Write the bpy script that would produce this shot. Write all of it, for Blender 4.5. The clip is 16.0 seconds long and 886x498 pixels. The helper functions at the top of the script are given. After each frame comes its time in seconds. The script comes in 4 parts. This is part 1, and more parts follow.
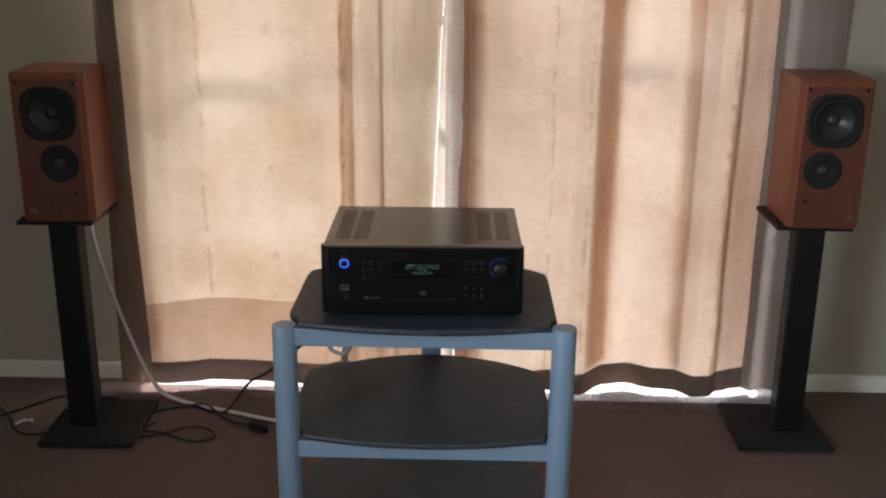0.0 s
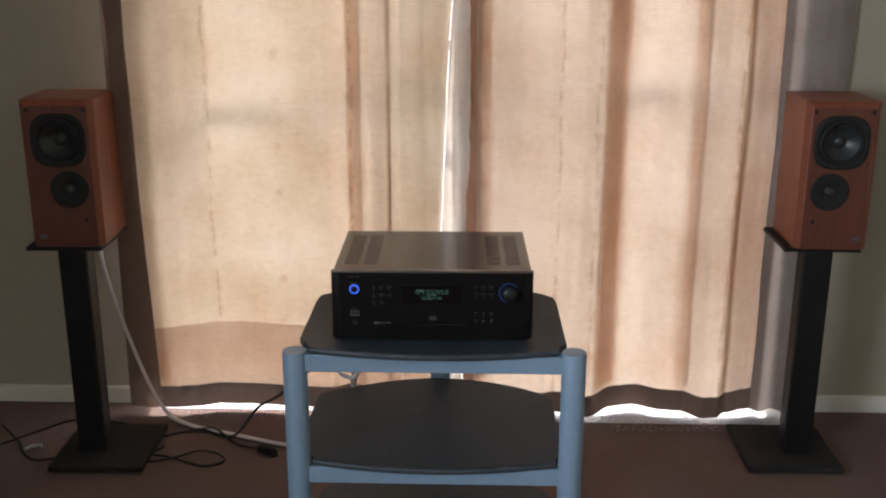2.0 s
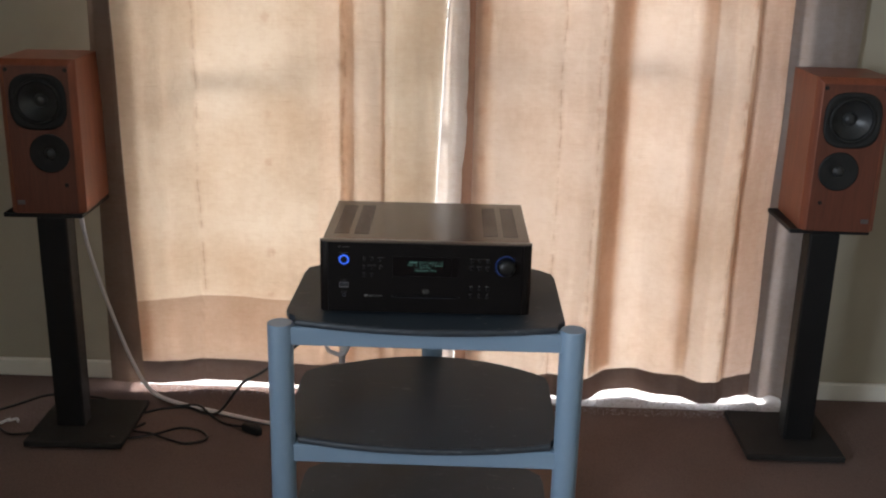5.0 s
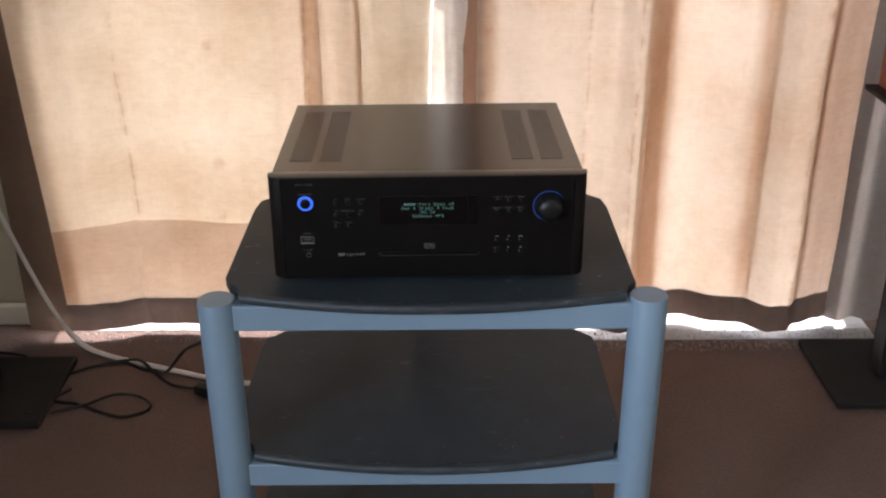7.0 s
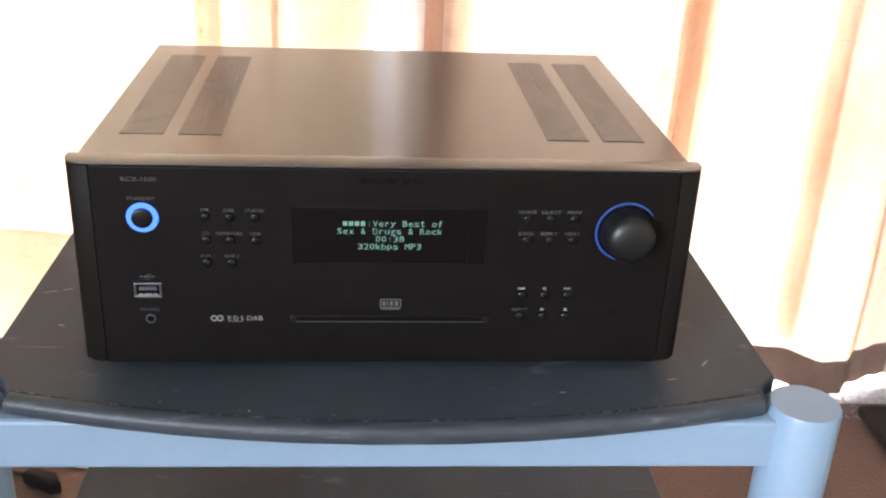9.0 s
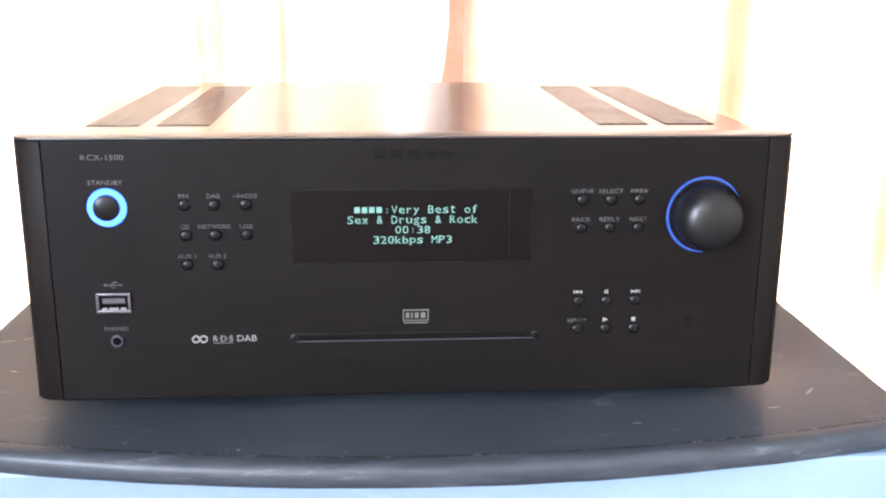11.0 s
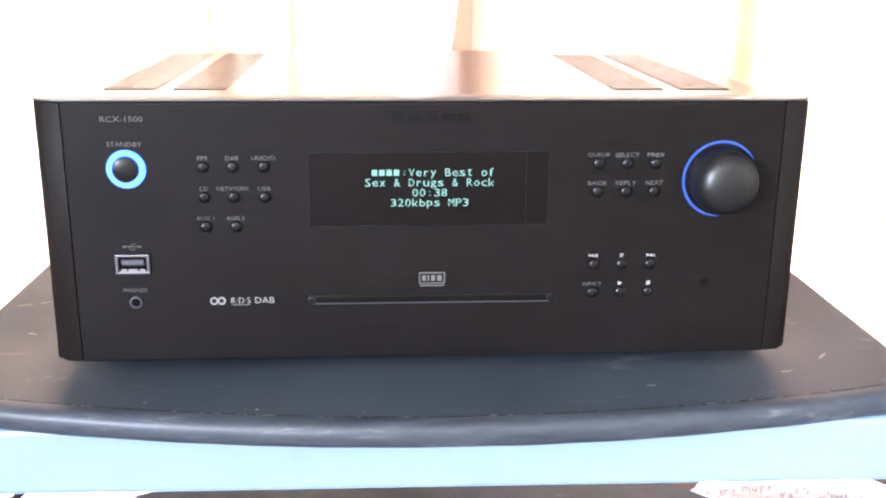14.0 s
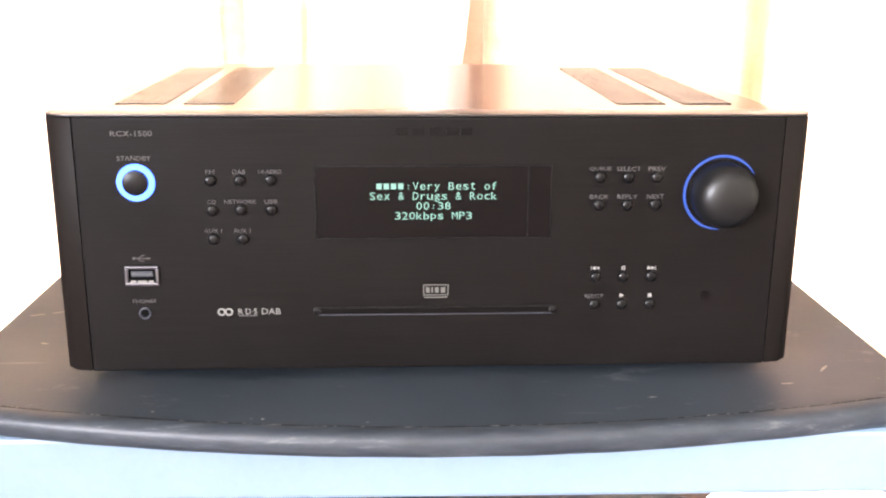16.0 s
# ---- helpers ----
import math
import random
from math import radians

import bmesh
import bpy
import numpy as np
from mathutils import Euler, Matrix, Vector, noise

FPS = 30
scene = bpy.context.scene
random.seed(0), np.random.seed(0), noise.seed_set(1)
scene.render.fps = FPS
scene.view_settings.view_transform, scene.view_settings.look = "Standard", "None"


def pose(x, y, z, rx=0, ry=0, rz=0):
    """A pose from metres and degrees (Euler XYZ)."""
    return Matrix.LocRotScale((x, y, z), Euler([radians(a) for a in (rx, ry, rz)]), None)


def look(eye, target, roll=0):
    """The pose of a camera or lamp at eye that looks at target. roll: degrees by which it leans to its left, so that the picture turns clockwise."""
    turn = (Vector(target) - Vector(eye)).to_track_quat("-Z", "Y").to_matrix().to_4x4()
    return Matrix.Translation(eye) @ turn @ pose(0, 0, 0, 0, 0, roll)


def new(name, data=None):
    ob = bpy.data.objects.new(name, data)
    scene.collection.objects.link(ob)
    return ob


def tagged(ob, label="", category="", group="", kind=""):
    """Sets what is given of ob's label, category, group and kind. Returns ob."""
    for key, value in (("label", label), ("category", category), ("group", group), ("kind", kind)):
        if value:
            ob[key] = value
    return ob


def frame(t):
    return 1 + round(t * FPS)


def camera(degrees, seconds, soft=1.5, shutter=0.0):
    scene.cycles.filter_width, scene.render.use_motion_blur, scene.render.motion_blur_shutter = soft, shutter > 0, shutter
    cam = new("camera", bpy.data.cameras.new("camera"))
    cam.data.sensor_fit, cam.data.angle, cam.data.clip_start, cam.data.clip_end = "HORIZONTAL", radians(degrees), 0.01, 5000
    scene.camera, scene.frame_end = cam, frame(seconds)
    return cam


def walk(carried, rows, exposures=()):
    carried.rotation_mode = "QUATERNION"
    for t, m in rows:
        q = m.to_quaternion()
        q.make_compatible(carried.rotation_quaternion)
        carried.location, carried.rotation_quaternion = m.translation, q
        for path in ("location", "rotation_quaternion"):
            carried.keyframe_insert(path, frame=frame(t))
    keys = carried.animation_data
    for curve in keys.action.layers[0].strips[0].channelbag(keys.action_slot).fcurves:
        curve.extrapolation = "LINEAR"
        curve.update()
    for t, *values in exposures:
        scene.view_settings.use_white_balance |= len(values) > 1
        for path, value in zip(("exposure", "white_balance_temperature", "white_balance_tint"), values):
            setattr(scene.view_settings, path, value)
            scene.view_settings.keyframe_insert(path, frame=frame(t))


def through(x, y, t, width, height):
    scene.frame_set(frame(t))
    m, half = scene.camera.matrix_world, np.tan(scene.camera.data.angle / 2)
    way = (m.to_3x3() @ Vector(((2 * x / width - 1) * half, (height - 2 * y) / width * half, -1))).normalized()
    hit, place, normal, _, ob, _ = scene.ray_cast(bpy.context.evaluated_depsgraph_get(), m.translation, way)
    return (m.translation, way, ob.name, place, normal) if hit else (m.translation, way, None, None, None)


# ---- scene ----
cam = camera(47.1, 16.0, soft=2.1)
PATH = [
    (0, (0.091, 0.16, 1.442), (0.047, 2.068, 0.843), 0.5),
    (0.5, (0.082, 0.159, 1.442), (0.03, 2.064, 0.837), 0.4),
    (1, (0.074, 0.154, 1.447), (0.015, 2.064, 0.858), 0.5),
    (1.5, (0.072, 0.155, 1.451), (0.011, 2.067, 0.87), 0.7),
    (2, (0.079, 0.157, 1.46), (0.027, 2.074, 0.894), 0.1),
    (2.5, (0.075, 0.158, 1.46), (0.029, 2.076, 0.893), 0.3),
    (3, (0.086, 0.163, 1.45), (0.04, 2.079, 0.879), -0.0),
    (3.2, (0.075, 0.167, 1.457), (0.045, 2.086, 0.892), 0.2),
    (5.3, (0.07, 0.287, 1.396), (0.041, 2.193, 0.79), 1.6),
    (5.5, (0.03, 0.357, 1.405), (0.04, 2.251, 0.761), 1.6),
    (6, (-0.004, 0.515, 1.372), (0.101, 2.399, 0.709), 0.6),
    (6.5, (0.007, 0.698, 1.335), (0.091, 2.564, 0.619), 0.9),
    (7, (0.021, 0.93, 1.29), (0.02, 2.742, 0.444), -0.4),
    (7.5, (0.001, 1.083, 1.273), (0.051, 2.906, 0.452), 1.8),
    (8, (-0.032, 1.259, 1.221), (0.152, 3.038, 0.325), 1.9),
    (8.5, (-0.017, 1.399, 1.139), (0.139, 3.175, 0.233), 1.4),
    (9, (-0.014, 1.563, 1.038), (0.131, 3.376, 0.206), 2.7),
    (9.2, (-0.006, 1.599, 1.006), (0.117, 3.422, 0.194), 2.6),
    (11.3, (-0.018, 1.653, 0.886), (0.091, 3.587, 0.386), 0.3),
    (11.5, (-0.022, 1.652, 0.892), (0.084, 3.577, 0.359), 0.4),
    (12, (-0.021, 1.648, 0.887), (0.058, 3.577, 0.365), 0.3),
    (12.5, (-0.027, 1.649, 0.888), (0.063, 3.574, 0.354), 0.6),
    (13, (-0.021, 1.651, 0.886), (0.069, 3.575, 0.345), 0.9),
    (13.5, (-0.020, 1.651, 0.886), (0.077, 3.560, 0.299), 0.3),
    (14, (-0.021, 1.648, 0.880), (0.079, 3.567, 0.324), 0.5),
    (14.5, (-0.020, 1.647, 0.887), (0.062, 3.568, 0.336), 0.7),
    (15, (-0.021, 1.644, 0.888), (0.046, 3.558, 0.311), 0.0),
    (15.5, (-0.019, 1.643, 0.888), (0.078, 3.557, 0.318), 0.3),
    (16, (-0.015, 1.640, 0.884), (0.056, 3.565, 0.346), 0.4),
]
walk(cam, [(t, look(eye, target, roll)) for t, eye, target, roll in PATH],
     [(0, 0.88, 6250, 11), (6.5, 0.90, 6250, 11), (7.0, 1.16, 6250, 12), (7.5, 1.36, 6200, 14), (8.0, 1.50, 6100, 14), (8.5, 1.90, 6300, 17), (9.0, 2.54, 6350, 14), (11.3, 3.44, 6050, 19), (13.0, 3.64, 5950, 19), (14.0, 3.68, 6000, 19), (15.0, 3.74, 6350, 19), (16, 3.64, 6900, 22)])

# ---------------------------------------------------------------- light
EL, AZ = 66.0, -2.0          # sun height, and turn from straight ahead
world = bpy.data.worlds.new("sky")
scene.world = world
world.use_nodes = True
wn = world.node_tree.nodes
sky = wn.new("ShaderNodeTexSky")
sky.sky_type, sky.sun_disc = "NISHITA", False
sky.sun_elevation, sky.sun_rotation = radians(EL), radians(AZ)
world.node_tree.links.new(sky.outputs[0], wn["Background"].inputs[0])
wn["Background"].inputs[1].default_value = 0.12

sun = new("sun", bpy.data.lights.new("sun", "SUN"))
sun.data.energy, sun.data.angle, sun.data.color = 4.5, radians(0.6), (1.0, 0.94, 0.86)
sd = Vector((math.sin(radians(AZ)) * math.cos(radians(EL)), math.cos(radians(AZ)) * math.cos(radians(EL)), math.sin(radians(EL))))
sun.matrix_world = look(sd * 20, (0, 0, 0))

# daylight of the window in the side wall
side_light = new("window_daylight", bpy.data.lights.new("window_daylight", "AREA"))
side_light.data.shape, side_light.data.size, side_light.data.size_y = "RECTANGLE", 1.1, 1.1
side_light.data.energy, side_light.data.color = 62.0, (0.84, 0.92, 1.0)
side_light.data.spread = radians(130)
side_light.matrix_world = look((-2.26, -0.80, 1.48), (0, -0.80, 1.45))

# ---------------------------------------------------------------- materials


def mat(name, colour=(0.5, 0.5, 0.5), rough=0.6, metal=0.0, spec=0.5):
    m = bpy.data.materials.new(name)
    m.use_nodes = True
    b = m.node_tree.nodes["Principled BSDF"]
    b.inputs["Base Color"].default_value = (*colour, 1)
    b.inputs["Roughness"].default_value = rough
    b.inputs["Metallic"].default_value = metal
    b.inputs["Specular IOR Level"].default_value = spec
    return m


def node(m, kind, **inputs):
    n = m.node_tree.nodes.new(kind)
    for k, v in inputs.items():
        n.inputs[k.replace("_", " ")].default_value = v
    return n


def link(m, a, b):
    m.node_tree.links.new(a, b)


def coords(m, scale=(1, 1, 1), space="Object"):
    tc = node(m, "ShaderNodeTexCoord")
    mp = node(m, "ShaderNodeMapping")
    mp.inputs["Scale"].default_value = scale
    link(m, tc.outputs[space], mp.inputs["Vector"])
    return mp.outputs["Vector"]


def noisy(m, vec, scale, detail=4.0, rough=0.55):
    n = node(m, "ShaderNodeTexNoise", Scale=scale, Detail=detail, Roughness=rough)
    link(m, vec, n.inputs["Vector"])
    return n.outputs["Fac"]


def ramp(m, fac, *stops):
    r = node(m, "ShaderNodeValToRGB")
    el = r.color_ramp.elements
    while len(el) < len(stops):
        el.new(0.5)
    for e, (p, c) in zip(el, stops):
        e.position = p
        e.color = (*c, 1) if len(c) == 3 else c
    link(m, fac, r.inputs["Fac"])
    return r.outputs["Color"]


def mixed(m, fac, a, b, blend="MIX"):
    x = m.node_tree.nodes.new("ShaderNodeMix")
    x.data_type, x.blend_type = "RGBA", blend
    for s, v in ((x.inputs[0], fac), (x.inputs[6], a), (x.inputs[7], b)):
        if isinstance(v, (int, float)):
            s.default_value = v
        elif isinstance(v, tuple):
            s.default_value = (*v, 1)
        else:
            link(m, v, s)
    return x.outputs[2]


def bump(m, height, strength, distance):
    b = node(m, "ShaderNodeBump", Strength=strength, Distance=distance)
    link(m, height, b.inputs["Height"])
    return b.outputs["Normal"]


def bsdf(m):
    return m.node_tree.nodes["Principled BSDF"]


def varied(name, c0, c1, scale, rough=0.6, metal=0.0, stretch=(1, 1, 1), bumps=0.0, fine=0.0, spec=0.5, rvar=0.0):
    """A surface that varies between two colours, with fine relief."""
    m = mat(name, c0, rough, metal, spec)
    v = coords(m, stretch)
    n1 = noisy(m, v, scale)
    n2 = noisy(m, v, scale * 9)
    both = mixed(m, 0.4, n1, n2)
    link(m, ramp(m, both, (0.3, c0), (0.7, c1)), bsdf(m).inputs["Base Color"])
    if bumps:
        link(m, bump(m, noisy(m, v, fine or scale * 20), bumps, 0.002), bsdf(m).inputs["Normal"])
    if rvar:
        link(m, ramp(m, n2, (0.3, (rough - rvar,) * 3), (0.7, (rough + rvar,) * 3)), bsdf(m).inputs["Roughness"])
    return m


SPRIGS = (-0.50, -0.283, 0.120, 0.452, 0.862)      # columns of small woven sprigs, 0.14 m apart
RUCKS = (-0.713, -0.283, 0.345, 0.452, 0.862)             # puckered seams


def maths(m, operation, a, b=0.0):
    n = node(m, "ShaderNodeMath")
    n.operation = operation
    for k, v in enumerate((a, b)):
        if isinstance(v, (int, float)):
            n.inputs[k].default_value = v
        else:
            link(m, v, n.inputs[k])
    return n.outputs[0]


def sprig_and_crease_shade(m):
    """Ragged woven sprigs in columns, and broken dark lines along the puckered seams; the tint paints their relief
    shade.
    """
    sep = node(m, "ShaderNodeSeparateXYZ")
    link(m, coords(m), sep.inputs[0])
    x, z = sep.outputs[0], sep.outputs[2]
    ragged = maths(m, "SUBTRACT", noisy(m, coords(m), 95.0, 3.0, 0.7), 0.5)
    near = None
    for sx in SPRIGS:
        d = maths(m, "ABSOLUTE", maths(m, "SUBTRACT", x, sx * 1.011))
        near = d if near is None else maths(m, "MINIMUM", near, d)
    step = maths(m, "FRACT", maths(m, "DIVIDE", maths(m, "SUBTRACT", z, maths(m, "MULTIPLY", x, 0.05)), 0.14))
    dz = maths(m, "MULTIPLY", maths(m, "SUBTRACT", step, 0.5), 0.14)
    r = maths(m, "SQRT", maths(m, "ADD", maths(m, "MULTIPLY", near, near), maths(m, "MULTIPLY", dz, dz)))
    r = maths(m, "ADD", r, maths(m, "MULTIPLY", ragged, 0.030))
    sprig = ramp(m, r, (0.006, (0.91, 0.84, 0.80)), (0.012, (0.96, 0.93, 0.91)), (0.017, (1.0, 1.0, 1.0)))
    worn = ramp(m, noisy(m, coords(m), 6.0, 2.0), (0.42, (0.0, 0.0, 0.0)), (0.55, (1.0, 1.0, 1.0)))
    sprig = mixed(m, worn, (1.0, 1.0, 1.0), sprig)
    drift = maths(m, "MULTIPLY", maths(m, "SUBTRACT", noisy(m, coords(m, (0.5, 0.5, 3)), 2.0, 3.0), 0.5), 0.030)
    lines = None
    for rx in RUCKS:
        d = maths(m, "ABSOLUTE", maths(m, "SUBTRACT", maths(m, "SUBTRACT", x, rx * 1.011), drift))
        lines = d if lines is None else maths(m, "MINIMUM", lines, d)
    lines = maths(m, "ADD", lines, maths(m, "MULTIPLY", ragged, 0.006))
    gap = ramp(m, noisy(m, coords(m, (1, 1, 4)), 5.0, 3.0, 0.6), (0.42, (1.0, 1.0, 1.0)), (0.56, (0.0, 0.0, 0.0)))
    seam = mixed(m, gap, ramp(m, lines, (0.0008, (0.76, 0.69, 0.63)), (0.0032, (0.93, 0.89, 0.865)), (0.012, (1.0, 1.0, 1.0))), (1.0, 1.0, 1.0))
    return mixed(m, 1.0, sprig, seam, "MULTIPLY")


def cloth_material(name, front, through, share, wrinkle=0.5, woven=False):
    """Woven curtain cloth: lets daylight glow through it, with slubs in the weave."""
    m = bpy.data.materials.new(name)
    m.use_nodes = True
    nt = m.node_tree
    nt.nodes.remove(nt.nodes["Principled BSDF"])
    v = coords(m, (1, 1, 1))
    slub = noisy(m, coords(m, (5, 5, 110)), 3.0, 4.0, 0.6)
    warp = noisy(m, coords(m, (70, 70, 3)), 3.0, 3.0)
    blot = noisy(m, v, 4.0, 5.0, 0.6)
    lump = noisy(m, coords(m, (1, 1, 1.6)), 42.0, 5.0, 0.7)
    tone = mixed(m, 0.35, slub, warp)
    tone = mixed(m, 0.55, tone, lump)
    tone = mixed(m, 0.50, tone, blot)
    fade = noisy(m, coords(m, (7, 7, 0.9)), 1.0, 3.0, 0.5)
    patch = noisy(m, coords(m, (1.2, 1.2, 2.6)), 1.6, 2.0, 0.5)
    tint = ramp(m, tone, (0.38, (0.85, 0.79, 0.73)), (0.58, (1.0, 1.0, 1.0)))
    tint = mixed(m, 1.0, tint, ramp(m, mixed(m, 0.6, fade, patch), (0.36, (0.94, 0.91, 0.885)), (0.60, (1.0, 1.0, 1.0))), "MULTIPLY")
    if woven:
        tint = mixed(m, 1.0, tint, sprig_and_crease_shade(m), "MULTIPLY")
    # thick threads here and there in the weft
    thread = noisy(m, coords(m, (14, 14, 330)), 1.0, 2.0, 0.5)
    tint = mixed(m, 1.0, tint, ramp(m, thread, (0.64, (1.0, 1.0, 1.0)), (0.76, (0.90, 0.86, 0.82))), "MULTIPLY")
    crumple = noisy(m, coords(m, (1.3, 1.3, 0.9)), 13.0, 4.0, 0.6)
    bn = node(m, "ShaderNodeBump", Strength=0.42, Distance=0.010)
    link(m, crumple, bn.inputs["Height"])
    link(m, bump(m, tone, wrinkle, 0.004), bn.inputs["Normal"])
    nrm = bn.outputs["Normal"]
    d = node(m, "ShaderNodeBsdfDiffuse")
    t = node(m, "ShaderNodeBsdfTranslucent")
    link(m, mixed(m, 1.0, tint, front, "MULTIPLY"), d.inputs["Color"])
    link(m, mixed(m, 1.0, tint, through, "MULTIPLY"), t.inputs["Color"])
    link(m, nrm, d.inputs["Normal"])
    link(m, nrm, t.inputs["Normal"])
    mx = node(m, "ShaderNodeMixShader", Fac=share)
    link(m, d.outputs[0], mx.inputs[1])
    link(m, t.outputs[0], mx.inputs[2])
    link(m, mx.outputs[0], nt.nodes["Material Output"].inputs["Surface"])
    return m


def wood_material(name, dark, light):
    m = mat(name, light, 0.42)
    v = coords(m, (9, 9, 1.2))
    wav = node(m, "ShaderNodeTexNoise", Scale=5.0, Detail=6.0, Roughness=0.6, Distortion=0.8)
    link(m, v, wav.inputs["Vector"])
    fine = noisy(m, coords(m, (160, 160, 5)), 3.0, 2.0)
    both = mixed(m, 0.35, wav.outputs["Fac"], fine)
    link(m, ramp(m, both, (0.32, dark), (0.68, light)), bsdf(m).inputs["Base Color"])
    link(m, bump(m, fine, 0.15, 0.0006), bsdf(m).inputs["Normal"])
    return m


def carpet_material():
    m = mat("loop_pile_carpet", (0.16, 0.12, 0.1), 0.95, spec=0.1)
    v = coords(m)
    vor = node(m, "ShaderNodeTexVoronoi", Scale=130.0)
    link(m, v, vor.inputs["Vector"])
    patch = noisy(m, v, 2.2, 4.0)
    tuft = noisy(m, v, 240.0, 2.0)
    c = ramp(m, mixed(m, 0.5, patch, tuft), (0.3, (0.134, 0.090, 0.079)), (0.7, (0.194, 0.134, 0.119)))
    c = mixed(m, 0.22, c, ramp(m, vor.outputs["Distance"], (0.0, (1, 1, 1)), (0.9, (0.45, 0.45, 0.45))), "MULTIPLY")
    link(m, c, bsdf(m).inputs["Base Color"])
    inv = node(m, "ShaderNodeMath")
    inv.operation = "SUBTRACT"
    inv.inputs[0].default_value = 1.0
    link(m, vor.outputs["Distance"], inv.inputs[1])
    link(m, bump(m, inv.outputs[0], 0.3, 0.003), bsdf(m).inputs["Normal"])
    return m


def brushed(name, colour, rough, metal=1.0, along=(3, 300, 300), spec=0.5, strength=0.12, spread=1.0):
    m = mat(name, colour, rough, metal, spec)
    v = coords(m, along)
    g = noisy(m, v, 4.0, 3.0)
    dust = noisy(m, coords(m), 14.0, 5.0, 0.7)
    link(m, ramp(m, mixed(m, 0.5, g, dust), (0.3, (rough - 0.06 * spread,) * 3), (0.7, (rough + 0.08 * spread,) * 3)), bsdf(m).inputs["Roughness"])
    link(m, bump(m, g, strength, 0.0004), bsdf(m).inputs["Normal"])
    grain = ramp(m, mixed(m, 0.35, g, dust), (0.32, tuple(c * 0.55 for c in colour)), (0.68, tuple(c * 1.5 for c in colour)))
    link(m, grain, bsdf(m).inputs["Base Color"])
    return m


def glow(name, colour, strength):
    m = mat(name, (0.02, 0.02, 0.02), 0.4)
    bsdf(m).inputs["Emission Color"].default_value = (*colour, 1)
    bsdf(m).inputs["Emission Strength"].default_value = strength
    return m


def scuffed_board():
    """Black foil board with pale scuffs, fine scratches and dust specks."""
    m = mat("black_foil_board", (0.014, 0.015, 0.017), 0.5, spec=0.2)
    v = coords(m)
    dust = noisy(m, v, 9.0, 6.0, 0.7)
    speck = node(m, "ShaderNodeTexVoronoi", Scale=60.0)
    speck.voronoi_dimensions = "2D"
    link(m, v, speck.inputs["Vector"])
    dots = ramp(m, speck.outputs["Distance"], (0.045, (1, 1, 1)), (0.07, (0, 0, 0)))
    some = ramp(m, noisy(m, v, 23.0, 2.0), (0.67, (0, 0, 0)), (0.72, (1, 1, 1)))
    lint = mixed(m, 1.0, dots, some, "MULTIPLY")
    base = ramp(m, dust, (0.35, (0.032, 0.041, 0.052)), (0.75, (0.052, 0.064, 0.079)))
    # rubbed patches and scratches that run in several directions
    rub = ramp(m, noisy(m, coords(m, (1, 2.4, 1)), 16.0, 7.0, 0.75), (0.60, (0, 0, 0)), (0.74, (0.55, 0.55, 0.55)))
    base = mixed(m, rub, base, (0.18, 0.195, 0.21))
    for turn, seed in ((0.5, 3.0), (-0.9, 11.0), (1.9, 23.0)):
        tc = node(m, "ShaderNodeTexCoord")
        mp = node(m, "ShaderNodeMapping")
        mp.inputs["Rotation"].default_value = (0, 0, turn)
        mp.inputs["Location"].default_value = (seed, seed, 0)
        mp.inputs["Scale"].default_value = (9, 260, 9)
        link(m, tc.outputs["Object"], mp.inputs["Vector"])
        line = ramp(m, noisy(m, mp.outputs["Vector"], 1.0, 2.0, 0.4), (0.75, (0, 0, 0)), (0.80, (0.7, 0.7, 0.7)))
        base = mixed(m, line, base, (0.12, 0.12, 0.125))
    link(m, mixed(m, lint, base, (0.30, 0.30, 0.29)), bsdf(m).inputs["Base Color"])
    link(m, ramp(m, dust, (0.3, (0.42,) * 3), (0.75, (0.62,) * 3)), bsdf(m).inputs["Roughness"])
    link(m, bump(m, noisy(m, v, 420.0, 2.0), 0.12, 0.0006), bsdf(m).inputs["Normal"])
    return m


def rubber_edging():
    """Dark vinyl edging, rubbed pale along its crown."""
    m = mat("black_vinyl_edging", (0.02, 0.022, 0.026), 0.45, spec=0.45)
    v = coords(m, (1, 6, 6))
    n = noisy(m, v, 22.0, 6.0, 0.7)
    base = ramp(m, n, (0.35, (0.028, 0.035, 0.045)), (0.58, (0.046, 0.056, 0.069)), (0.76, (0.15, 0.16, 0.17)))
    link(m, base, bsdf(m).inputs["Base Color"])
    link(m, bump(m, noisy(m, coords(m), 300.0, 2.0), 0.15, 0.0006), bsdf(m).inputs["Normal"])
    return m


M_WALL = varied("cream_wall_paint", (0.36, 0.322, 0.25), (0.405, 0.365, 0.287), 1.4, 0.7, bumps=0.12, fine=90)
M_TRIM = varied("gloss_trim_paint", (0.70, 0.67, 0.60), (0.76, 0.73, 0.66), 5, 0.3)
M_CEIL = varied("ceiling_paint", (0.60, 0.59, 0.55), (0.66, 0.65, 0.61), 1.2, 0.8)
M_CARPET = carpet_material()
M_ALU = varied("white_aluminium", (0.74, 0.74, 0.74), (0.82, 0.82, 0.82), 8, 0.4)
M_SILL = varied("worn_sill", (0.42, 0.41, 0.425), (0.66, 0.65, 0.66), 26, 0.5, stretch=(1, 3, 1), bumps=0.3, fine=300)
M_FRAY = varied("frayed_carpet_yarn", (0.24, 0.20, 0.205), (0.46, 0.42, 0.43), 60, 0.9, spec=0.1)
M_GROUND = varied("pale_paving", (0.38, 0.36, 0.325), (0.48, 0.46, 0.42), 1.1, 0.85, bumps=0.3)
# One cloth on both curtains; the first's brighter light is put into its colour
M_CLOTH = cloth_material("lit_curtain_cloth", (0.72, 0.64, 0.55), (0.86, 0.75, 0.615), 0.66, woven=True)
